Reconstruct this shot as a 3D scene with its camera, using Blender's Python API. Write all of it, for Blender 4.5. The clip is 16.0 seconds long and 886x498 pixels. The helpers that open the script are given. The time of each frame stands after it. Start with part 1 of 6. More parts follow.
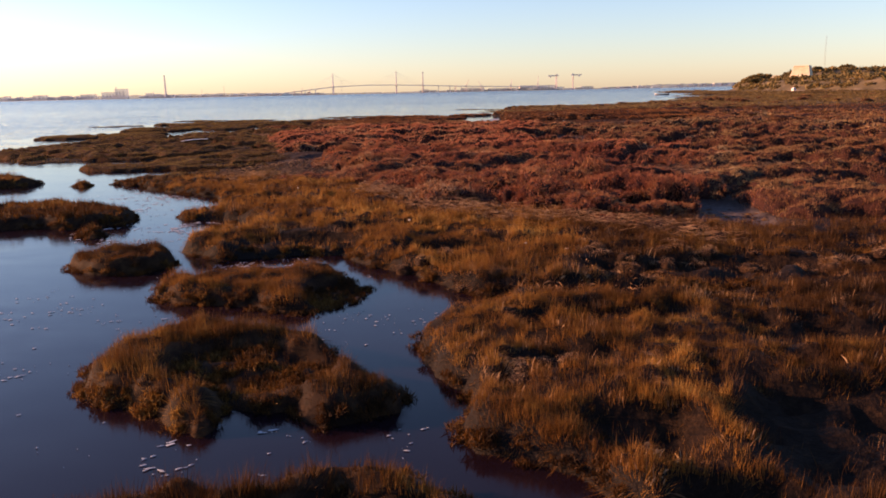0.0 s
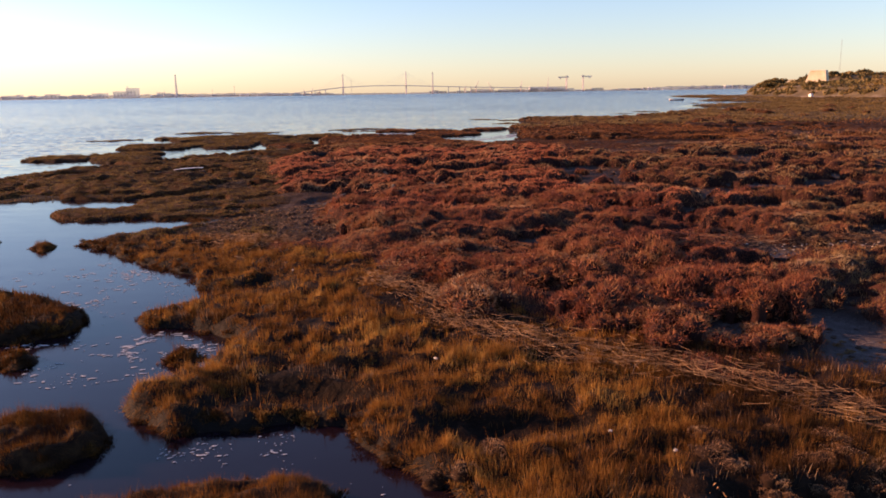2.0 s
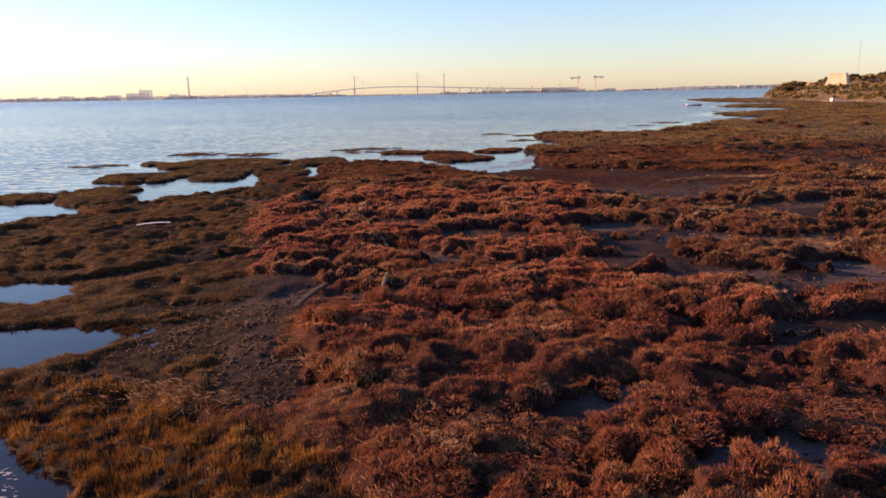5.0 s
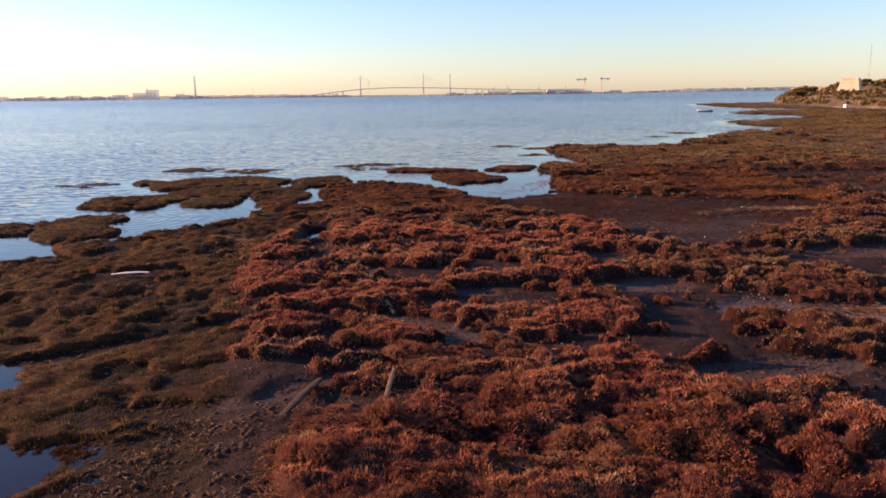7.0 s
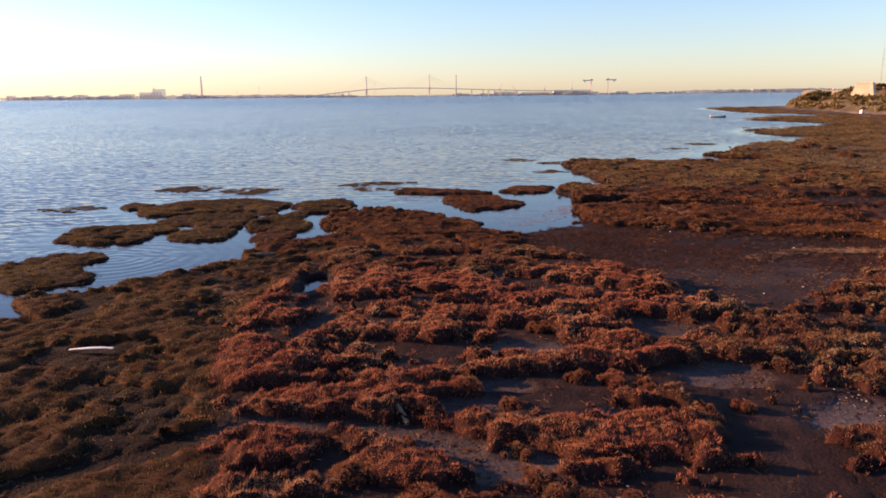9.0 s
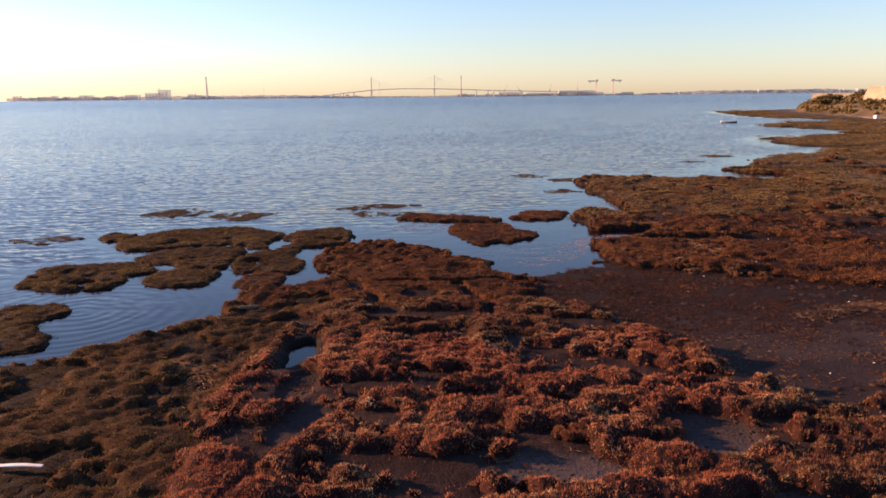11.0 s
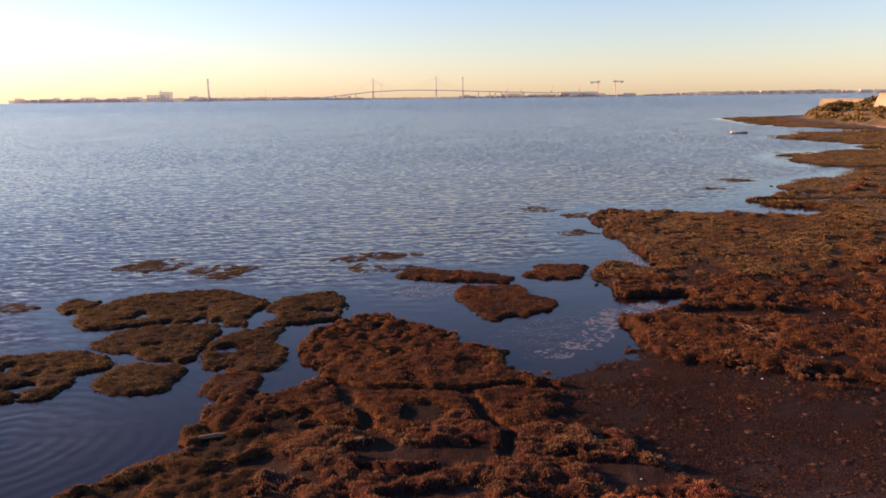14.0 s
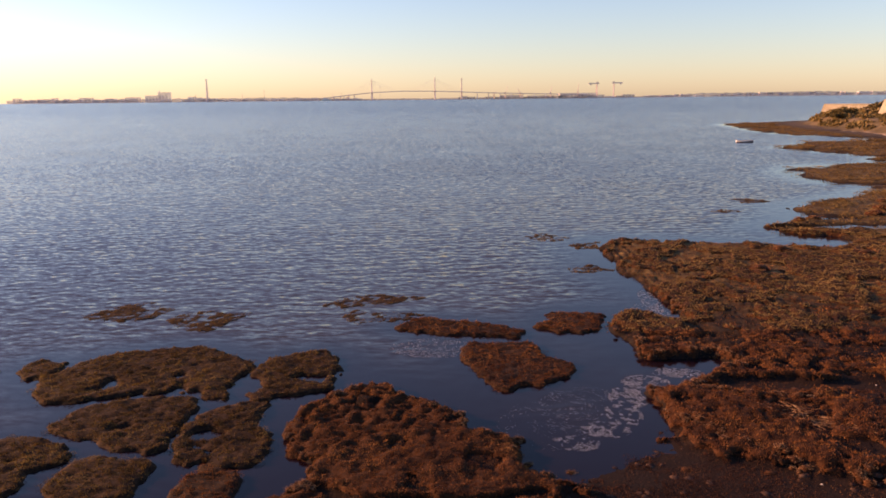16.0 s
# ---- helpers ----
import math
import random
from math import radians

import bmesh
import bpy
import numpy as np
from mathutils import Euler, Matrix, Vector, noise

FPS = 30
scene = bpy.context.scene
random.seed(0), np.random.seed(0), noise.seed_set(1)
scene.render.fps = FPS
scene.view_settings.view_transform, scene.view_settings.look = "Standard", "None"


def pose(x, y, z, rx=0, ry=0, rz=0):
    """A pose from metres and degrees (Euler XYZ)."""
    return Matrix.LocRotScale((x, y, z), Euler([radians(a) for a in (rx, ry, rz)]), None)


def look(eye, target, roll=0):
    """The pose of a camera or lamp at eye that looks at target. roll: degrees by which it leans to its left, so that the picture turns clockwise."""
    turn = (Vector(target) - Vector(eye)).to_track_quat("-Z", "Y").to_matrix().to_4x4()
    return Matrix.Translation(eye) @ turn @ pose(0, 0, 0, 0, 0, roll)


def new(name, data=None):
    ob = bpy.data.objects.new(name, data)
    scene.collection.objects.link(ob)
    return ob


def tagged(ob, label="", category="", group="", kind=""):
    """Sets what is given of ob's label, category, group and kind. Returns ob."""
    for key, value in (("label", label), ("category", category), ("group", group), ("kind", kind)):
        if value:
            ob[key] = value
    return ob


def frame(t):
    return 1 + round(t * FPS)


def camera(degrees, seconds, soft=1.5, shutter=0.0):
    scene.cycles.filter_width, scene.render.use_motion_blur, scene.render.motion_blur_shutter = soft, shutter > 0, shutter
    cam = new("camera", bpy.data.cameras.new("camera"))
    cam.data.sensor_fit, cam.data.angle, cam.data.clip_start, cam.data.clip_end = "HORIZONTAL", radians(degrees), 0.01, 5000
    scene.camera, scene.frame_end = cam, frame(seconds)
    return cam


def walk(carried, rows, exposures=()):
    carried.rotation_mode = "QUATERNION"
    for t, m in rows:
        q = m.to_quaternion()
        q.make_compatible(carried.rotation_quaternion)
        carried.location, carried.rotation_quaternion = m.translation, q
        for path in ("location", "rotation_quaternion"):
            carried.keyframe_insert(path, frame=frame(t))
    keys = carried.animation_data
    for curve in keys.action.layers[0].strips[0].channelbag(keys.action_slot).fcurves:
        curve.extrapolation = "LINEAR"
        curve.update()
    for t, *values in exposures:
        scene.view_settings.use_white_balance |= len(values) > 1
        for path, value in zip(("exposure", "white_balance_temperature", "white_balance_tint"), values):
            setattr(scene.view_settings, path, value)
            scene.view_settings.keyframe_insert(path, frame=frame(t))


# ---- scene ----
cam = camera(62.0, 16.0, soft=1.7)
PATH = [
    (0, (0.088, -0.608, 1.873), (0.076, 1.348, 1.457), -1.2),
    (0.5, (0.007, 0.048, 2.058), (-0.008, 2.005, 1.642), -1.1),
    (1, (-0.079, 0.782, 2.295), (-0.104, 2.739, 1.881), -1.0),
    (1.5, (-0.144, 1.425, 2.506), (-0.175, 3.381, 2.092), -1.0),
    (2, (-0.197, 2.184, 2.739), (-0.232, 4.141, 2.325), -0.9),
    (2.5, (-0.24, 2.862, 2.95), (-0.282, 4.818, 2.537), -0.9),
    (3, (-0.221, 3.61, 3.181), (-0.269, 5.567, 2.768), -0.9),
    (3.5, (-0.161, 4.275, 3.374), (-0.214, 6.231, 2.96), -0.9),
    (4, (-0.134, 5.057, 3.563), (-0.19, 7.013, 3.15), -1.0),
    (6.5, (-0.375, 8.495, 4.56), (-0.454, 10.451, 4.15), -0.9),
    (7, (-0.475, 9.286, 4.809), (-0.554, 11.242, 4.4), -0.8),
    (7.5, (-0.539, 10.05, 5.002), (-0.62, 12.006, 4.594), -0.7),
    (8, (-0.665, 10.939, 5.273), (-0.754, 12.895, 4.864), -0.8),
    (8.5, (-0.806, 11.794, 5.464), (-0.898, 13.75, 5.057), -0.7),
    (9, (-0.965, 12.773, 5.737), (-1.058, 14.729, 5.329), -0.6),
    (11.5, (-1.213, 17.055, 7.038), (-1.32, 19.011, 6.632), -0.6),
    (12, (-1.289, 17.874, 7.375), (-1.396, 19.83, 6.97), -0.6),
    (12.5, (-1.366, 18.719, 7.721), (-1.472, 20.675, 7.317), -0.6),
    (13, (-1.426, 19.559, 8.065), (-1.535, 21.514, 7.661), -0.7),
    (13.5, (-1.5, 20.394, 8.406), (-1.61, 22.35, 8.001), -0.7),
    (14, (-1.566, 21.225, 8.782), (-1.677, 23.181, 8.378), -0.7),
    (14.5, (-1.692, 22.085, 9.159), (-1.799, 24.041, 8.756), -0.6),
    (15, (-1.796, 22.956, 9.55), (-1.902, 24.912, 9.147), -0.6),
    (15.5, (-1.895, 23.9, 9.93), (-2.002, 25.856, 9.528), -0.6),
    (16, (-1.986, 24.82, 10.313), (-2.093, 26.776, 9.911), -0.6),
]
walk(cam, [(t, look(eye, target, roll)) for t, eye, target, roll in PATH], exposures=[(0.0, 1.5, 7350, 34), (3.0, 1.5, 7250, 33), (7.0, 1.5, 6850, 30), (11.5, 1.48, 7200, 32), (16.0, 1.38, 7900, 37)])

# ---- sky and sun ----
SUN_EL, SUN_LEFT = 14.0, 79.0          # degrees above the horizon, degrees left of straight ahead
world = bpy.data.worlds.new("sky")
scene.world = world
world.use_nodes = True
wn, wl = world.node_tree.nodes, world.node_tree.links
wn.clear()
sky = wn.new("ShaderNodeTexSky")
sky.sky_type, sky.sun_disc = "NISHITA", False
sky.sun_elevation, sky.sun_rotation = radians(SUN_EL), radians(-SUN_LEFT)
sky.altitude, sky.air_density, sky.dust_density, sky.ozone_density = 770, 1.28, 0.63, 4.8
bg = wn.new("ShaderNodeBackground")
bg.inputs["Strength"].default_value = 0.095
out = wn.new("ShaderNodeOutputWorld")
wl.new(sky.outputs[0], bg.inputs["Color"])
wl.new(bg.outputs[0], out.inputs["Surface"])

sun_data = bpy.data.lights.new("sun", "SUN")
sun_data.energy, sun_data.angle, sun_data.color = 5.0, radians(0.6), (1.0, 0.60, 0.32)
sun = new("sun", sun_data)
a, e = radians(90 + SUN_LEFT), radians(SUN_EL)
sun.matrix_world = look((math.cos(a) * math.cos(e) * 50, math.sin(a) * math.cos(e) * 50, math.sin(e) * 50), (0, 0, 0))

# ---- materials ----
def material(name):
    m = bpy.data.materials.new(name)
    m.use_nodes = True
    nt = m.node_tree
    b = nt.nodes["Principled BSDF"]
    return m, nt, b


def node(nt, kind, **values):
    n = nt.nodes.new(kind)
    for k, v in values.items():
        n.inputs[k.replace("_", " ")].default_value = v
    return n


def ramp(nt, src, stops):
    r = nt.nodes.new("ShaderNodeValToRGB")
    while len(r.color_ramp.elements) < len(stops):
        r.color_ramp.elements.new(0.5)
    for el, (p, c) in zip(r.color_ramp.elements, stops):
        el.position, el.color = p, (*c, 1)
    nt.links.new(src, r.inputs["Fac"])
    return r.outputs["Color"]


def place(nt):
    return nt.nodes.new("ShaderNodeNewGeometry").outputs["Position"]


def noise_at(nt, vec, scale, detail=4.0, rough=0.6):
    n = node(nt, "ShaderNodeTexNoise", Scale=scale, Detail=detail, Roughness=rough)
    nt.links.new(vec, n.inputs["Vector"])
    return n.outputs["Fac"]


def mix(nt, fac, a, b, blend="MIX"):
    m = nt.nodes.new("ShaderNodeMix")
    m.data_type, m.blend_type = "RGBA", blend
    for sock, v in ((m.inputs["Factor"], fac), (m.inputs["A"], a), (m.inputs["B"], b)):
        if isinstance(v, bpy.types.NodeSocket):
            nt.links.new(v, sock)
        elif isinstance(v, tuple):
            sock.default_value = (*v, 1)
        else:
            sock.default_value = v
    return m.outputs["Result"]


def bump(nt, b, height, strength, distance):
    n = node(nt, "ShaderNodeBump", Strength=strength, Distance=distance)
    nt.links.new(height, n.inputs["Height"])
    nt.links.new(n.outputs["Normal"], b.inputs["Normal"])
    return n


def plain(name, colours, scale=3.0, rough=0.8, metal=0.0, relief=0.3, fine=14.0, veil=0.0):
    """A surface mottled at two scales between its colours; veil: see-through share standing in for kilometres of haze.
    """
    m, nt, b = material(name)
    pos = place(nt)
    n1 = noise_at(nt, pos, scale)
    c1 = ramp(nt, n1, [(0.3 + 0.4 * i / max(1, len(colours) - 1), c) for i, c in enumerate(colours)])
    n2 = noise_at(nt, pos, scale * fine, 3)
    grain = ramp(nt, n2, [(0.3, (0.65, 0.65, 0.65)), (0.7, (1.2, 1.2, 1.2))])
    nt.links.new(mix(nt, 1.0, c1, grain, "MULTIPLY"), b.inputs["Base Color"])
    b.inputs["Roughness"].default_value, b.inputs["Metallic"].default_value = rough, metal
    b.inputs["Specular IOR Level"].default_value = 0.12 if rough > 0.75 else 0.4
    if relief:
        bump(nt, b, n2, relief, 0.3 / scale / fine)
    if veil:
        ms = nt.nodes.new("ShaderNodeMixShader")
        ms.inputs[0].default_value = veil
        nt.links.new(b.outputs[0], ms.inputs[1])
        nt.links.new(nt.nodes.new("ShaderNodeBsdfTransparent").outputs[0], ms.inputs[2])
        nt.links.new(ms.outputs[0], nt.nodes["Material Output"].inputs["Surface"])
    return m


def foliage(name, colours, patch, glow=0.25):
    """Leaves and blades: colour drifts over the ground in patches, and differs from blade to blade."""
    m, nt, b = material(name)
    geo = nt.nodes.new("ShaderNodeNewGeometry")
    pos = geo.outputs["Position"]
    broad, close = noise_at(nt, pos, patch, 3), noise_at(nt, pos, patch * 6.0, 2)
    both = node(nt, "ShaderNodeMath")
    both.operation = "MULTIPLY_ADD"
    both.inputs[1].default_value = 0.55
    nt.links.new(close, both.inputs[0])
    less = node(nt, "ShaderNodeMath")
    less.operation = "MULTIPLY_ADD"
    less.inputs[1].default_value, less.inputs[2].default_value = 0.75, -0.15
    nt.links.new(broad, less.inputs[0])
    nt.links.new(less.outputs[0], both.inputs[2])
    drift = both.outputs[0]
    own = node(nt, "ShaderNodeMath")
    own.operation = "MULTIPLY_ADD"
    own.inputs[1].default_value = 0.36
    nt.links.new(geo.outputs["Random Per Island"], own.inputs[0])
    shift = node(nt, "ShaderNodeMath")
    shift.operation = "MULTIPLY_ADD"
    shift.inputs[1].default_value, shift.inputs[2].default_value = 1.9, -0.62
    nt.links.new(drift, shift.inputs[0])
    nt.links.new(shift.outputs[0], own.inputs[2])
    col = ramp(nt, own.outputs[0], [(i / (len(colours) - 1), c) for i, c in enumerate(colours)])
    nt.links.new(col, b.inputs["Base Color"])
    b.inputs["Roughness"].default_value = 0.75
    b.inputs["Specular IOR Level"].default_value = 0.2
    tr = nt.nodes.new("ShaderNodeBsdfTranslucent")
    nt.links.new(col, tr.inputs["Color"])
    ms = nt.nodes.new("ShaderNodeMixShader")
    ms.inputs[0].default_value = glow
    nt.links.new(b.outputs[0], ms.inputs[1])
    nt.links.new(tr.outputs[0], ms.inputs[2])
    nt.links.new(ms.outputs[0], nt.nodes["Material Output"].inputs["Surface"])
    return m


def ground_material(name):
    """Dark tidal mud; the attribute "sand" turns it to pale sand, "pan" to grey dried mud."""
    m, nt, b = material(name)
    pos = place(nt)
    n1, n2, n3 = noise_at(nt, pos, 0.9, 5), noise_at(nt, pos, 14.0, 5), noise_at(nt, pos, 60.0, 3)
    mud = ramp(nt, n1, [(0.3, (0.012, 0.0062, 0.006)), (0.5, (0.023, 0.0125, 0.011)), (0.7, (0.040, 0.023, 0.019))])
    pan_c = ramp(nt, n2, [(0.3, (0.066, 0.052, 0.053)), (0.6, (0.11, 0.088, 0.086)), (0.78, (0.21, 0.18, 0.17))])
    sand_c = ramp(nt, n2, [(0.3, (0.34, 0.25, 0.17)), (0.7, (0.46, 0.36, 0.26))])
    at = nt.nodes.new("ShaderNodeAttribute")
    at.attribute_name = "pan"
    c = mix(nt, at.outputs["Fac"], mud, pan_c)
    at2 = nt.nodes.new("ShaderNodeAttribute")
    at2.attribute_name = "sand"
    c = mix(nt, at2.outputs["Fac"], c, sand_c)
    # Litter under the growth, deepened to near black for shade between blades.
    sward_shade_c = ramp(nt, n2, [(0.3, (0.006, 0.003, 0.002)), (0.55, (0.014, 0.007, 0.004)), (0.75, (0.030, 0.015, 0.007))])
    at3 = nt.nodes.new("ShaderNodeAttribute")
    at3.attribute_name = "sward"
    c = mix(nt, at3.outputs["Fac"], c, sward_shade_c)
    grown = ramp(nt, noise_at(nt, pos, 1.6, 6), [(0.32, (0.032, 0.019, 0.009)), (0.5, (0.088, 0.054, 0.022)), (0.68, (0.17, 0.112, 0.043))])
    at5 = nt.nodes.new("ShaderNodeAttribute")
    at5.attribute_name = "grown"
    c = mix(nt, at5.outputs["Fac"], c, grown)
    at4 = nt.nodes.new("ShaderNodeAttribute")
    at4.attribute_name = "wet"
    c = mix(nt, at4.outputs["Fac"], c, (0.011, 0.008, 0.007))
    grain = ramp(nt, n3, [(0.3, (0.6, 0.6, 0.6)), (0.7, (1.25, 1.25, 1.25))])
    nt.links.new(mix(nt, 1.0, c, grain, "MULTIPLY"), b.inputs["Base Color"])
    b.inputs["Roughness"].default_value = 0.88
    b.inputs["Specular IOR Level"].default_value = 0.10
    bump(nt, b, n2, 0.8, 0.04)
    return m


def water_material():
    m, nt, b = material("bay_water")
    b.inputs["Roughness"].default_value, b.inputs["IOR"].default_value = 0.10, 1.33
    b.inputs["Specular IOR Level"].default_value = 0.36
    pos = place(nt)
    def vmath(op, *args):
        q = nt.nodes.new("ShaderNodeVectorMath")
        q.operation = op
        for sock, v in zip([s for s in q.inputs if s.enabled], args):
            if isinstance(v, bpy.types.NodeSocket):
                nt.links.new(v, sock)
            else:
                sock.default_value = v
        return q.outputs[0]
    def slopes(scale, detail, sx, sy, lean_y, turn=-14, long=0.3):
        mp = node(nt, "ShaderNodeMapping", Rotation=(0, 0, radians(turn)), Scale=(long, 1.0, 1.0))
        nt.links.new(pos, mp.inputs["Vector"])
        n = node(nt, "ShaderNodeTexNoise", Scale=scale, Detail=detail, Roughness=0.6)
        nt.links.new(mp.outputs[0], n.inputs["Vector"])
        return vmath("MULTIPLY", vmath("SUBTRACT", n.outputs["Color"], (0.5, lean_y, 0.5)), (sx, sy, 0.0))
    at = nt.nodes.new("ShaderNodeAttribute")
    at.attribute_name = "open"
    nt.links.new(mix(nt, at.outputs["Fac"], (0.0075, 0.0036, 0.0065), (0.034, 0.024, 0.019)), b.inputs["Base Color"])
    def crests(scale, turn, bend, amount):
        mp = node(nt, "ShaderNodeMapping", Rotation=(0, 0, radians(turn)))
        nt.links.new(pos, mp.inputs["Vector"])
        w = node(nt, "ShaderNodeTexWave", Scale=scale, Distortion=bend, Detail=1.5)
        w.inputs["Detail Scale"].default_value = 2.2
        w.wave_type, w.bands_direction = "BANDS", "Y"
        nt.links.new(mp.outputs[0], w.inputs["Vector"])
        both = nt.nodes.new("ShaderNodeCombineXYZ")
        for i in (0, 1):
            nt.links.new(w.outputs["Fac"], both.inputs[i])
        return vmath("MULTIPLY", vmath("SUBTRACT", both.outputs[0], (0.5, 0.5, 0.0)), (amount * 0.2, amount, 0.0))
    swell = vmath("ADD", crests(0.30, -12, 7.0, 0.10), crests(0.62, 6, 7.0, 0.07))
    swell = vmath("ADD", swell, slopes(2.1, 1.0, 0.10, 0.09, 0.5, -20, 0.6))
    waves = vmath("ADD", swell, slopes(5.0, 3.0, 0.34, 0.40, 0.5, -12, 0.42))
    # ripple normals lean more out in the bay, darkening the reflected sky
    apart = nt.nodes.new("ShaderNodeSeparateXYZ")
    nt.links.new(pos, apart.inputs[0])
    def along_y(y0, y1, lo, hi):
        q = node(nt, "ShaderNodeMapRange")
        q.inputs[1].default_value, q.inputs[2].default_value = y0, y1
        q.inputs[3].default_value, q.inputs[4].default_value = lo, hi
        nt.links.new(apart.outputs["Y"], q.inputs[0])
        return q.outputs[0]
    lean = nt.nodes.new("ShaderNodeMath")
    lean.operation = "ADD"
    nt.links.new(along_y(42.0, 130.0, 0.012, -0.062), lean.inputs[0])
    nt.links.new(along_y(130.0, 700.0, 0.0, -0.045), lean.inputs[1])
    # and along the open western side, to dim the bright sky mirrored there
    side = node(nt, "ShaderNodeMapRange")
    side.inputs[1].default_value, side.inputs[2].default_value = -30.0, -9.0
    side.inputs[3].default_value, side.inputs[4].default_value = -0.055, 0.0
    nt.links.new(apart.outputs["X"], side.inputs[0])
    lean_y = nt.nodes.new("ShaderNodeMath")
    lean_y.operation = "ADD"
    nt.links.new(lean.outputs[0], lean_y.inputs[0])
    west = nt.nodes.new("ShaderNodeMath")
    west.operation = "MULTIPLY"
    nt.links.new(side.outputs[0], west.inputs[0])
    nt.links.new(along_y(50.0, 110.0, 1.0, 0.0), west.inputs[1])
    nt.links.new(west.outputs[0], lean_y.inputs[1])
    tilt = nt.nodes.new("ShaderNodeCombineXYZ")
    nt.links.new(lean_y.outputs[0], tilt.inputs["Y"])
    waves = vmath("ADD", waves, tilt.outputs[0])
    gust = node(nt, "ShaderNodeMapRange")
    gust.inputs[1].default_value, gust.inputs[2].default_value = 0.3, 0.7
    gust.inputs[3].default_value, gust.inputs[4].default_value = 0.8, 1.15
    nt.links.new(noise_at(nt, pos, 0.05, 3), gust.inputs[0])
    opened = nt.nodes.new("ShaderNodeVectorMath")
    opened.operation = "SCALE"
    nt.links.new(waves, opened.inputs[0])
    nt.links.new(at.outputs["Fac"], opened.inputs["Scale"])
    waves = opened.outputs[0]
    big = nt.nodes.new("ShaderNodeVectorMath")
    big.operation = "SCALE"
    nt.links.new(waves, big.inputs[0])
    nt.links.new(gust.outputs[0], big.inputs["Scale"])
    normal = vmath("NORMALIZE", vmath("ADD", big.outputs[0], (0.0, 0.0, 1.0)))
    # rings spreading in the pool behind the islets
    ringmap = node(nt, "ShaderNodeMapping", Location=(14.2, -38.4, 0))
    nt.links.new(pos, ringmap.inputs["Vector"])
    ring = node(nt, "ShaderNodeTexWave", Scale=0.62, Distortion=4.5, Detail=1.0)
    ring.wave_type, ring.rings_direction = "RINGS", "Z"
    nt.links.new(ringmap.outputs[0], ring.inputs["Vector"])
    far = nt.nodes.new("ShaderNodeVectorMath")
    far.operation = "LENGTH"
    nt.links.new(ringmap.outputs[0], far.inputs[0])
    near = node(nt, "ShaderNodeMapRange")
    near.inputs[1].default_value, near.inputs[2].default_value = 2.0, 7.0
    near.inputs[3].default_value, near.inputs[4].default_value = 1.0, 0.0
    nt.links.new(far.outputs["Value"], near.inputs[0])
    height = nt.nodes.new("ShaderNodeMath")
    height.operation = "MULTIPLY"
    nt.links.new(ring.outputs["Fac"], height.inputs[0])
    nt.links.new(near.outputs[0], height.inputs[1])
    n = bump(nt, b, height.outputs[0], 1.0, 0.0045)
    nt.links.new(normal, n.inputs["Normal"])
    return m


M_MUD = ground_material("tidal_mud")
M_BANK = plain("peaty_bank", [(0.007, 0.0035, 0.002), (0.020, 0.009, 0.005), (0.055, 0.028, 0.013)], 7.0, 0.9, relief=0.8)
M_GRASS = foliage("cordgrass", [(0.02527, 0.00933, 0.003), (0.10206, 0.04061, 0.009), (0.2187, 0.09659, 0.018), (0.42768, 0.25245, 0.068)], 0.7, 0.35)
# Browner grass, its colour also darkened to carry the shade of the creek hollows.
M_DARKGRASS = foliage("brown_shaded_cordgrass", [(0.00966, 0.0041, 0.0016), (0.03574, 0.01426, 0.0036), (0.09274, 0.0378, 0.007), (0.28014, 0.1512, 0.037)], 0.7, 0.35)
M_TURF = foliage("low_turf", [(0.02448, 0.00772, 0.00515), (0.076, 0.02448, 0.00901), (0.15456, 0.05925, 0.01675), (0.2576, 0.11978, 0.03478)], 0.35)
M_RED = foliage("red_glasswort", [(0.04873, 0.01335, 0.01132), (0.14175, 0.0417, 0.02547), (0.21261, 0.07339, 0.0349), (0.21261, 0.10006, 0.04152), (0.33665, 0.22097, 0.14152)], 0.45, 0.3)
# Woody heart, darkened so the gaps between sprigs look shaded.
M_REDHEART = plain("shaded_red_heart", [(0.0121, 0.00484, 0.005), (0.03025, 0.01089, 0.00858), (0.05225, 0.01997, 0.01287)], 3.0, 0.95, relief=1.0)
# Matted turf body; the shade among its sprigs is part of the dark colour.
M_TURFHEART = plain("shaded_turf_heart", [(0.0175, 0.00749, 0.00374), (0.03888, 0.01498, 0.00655), (0.06804, 0.02714, 0.0103)], 4.0, 0.95, relief=1.0)
M_BOAT = plain("boat_paint", [(0.10, 0.06, 0.055), (0.17, 0.11, 0.10)], 2.0, 0.6, relief=0.1)
M_RUST = foliage("rust_glasswort", [(0.05421, 0.01908, 0.01342), (0.1301, 0.04937, 0.02562), (0.18429, 0.08527, 0.03659), (0.20597, 0.12567, 0.05122), (0.3469, 0.25247, 0.15856)], 0.45, 0.3)
# Redder growth farther out; its colour is also lightened to carry haze.
M_PINK = foliage("bright_hazed_glasswort", [(0.08313, 0.02364, 0.02079), (0.2342, 0.06795, 0.03038), (0.34763, 0.1212, 0.06077), (0.33254, 0.16558, 0.07037), (0.5441, 0.38416, 0.23984)], 0.45, 0.3)
M_OLIVE = foliage("olive_turf", [(0.02313, 0.01277, 0.00557), (0.06226, 0.03636, 0.01118), (0.1245, 0.07663, 0.0214), (0.21344, 0.14244, 0.04189)], 0.35)
M_FARTURF = foliage("far_turf", [(0.045, 0.029, 0.013), (0.10, 0.064, 0.025), (0.17, 0.110, 0.040), (0.25, 0.17, 0.065)], 0.2)
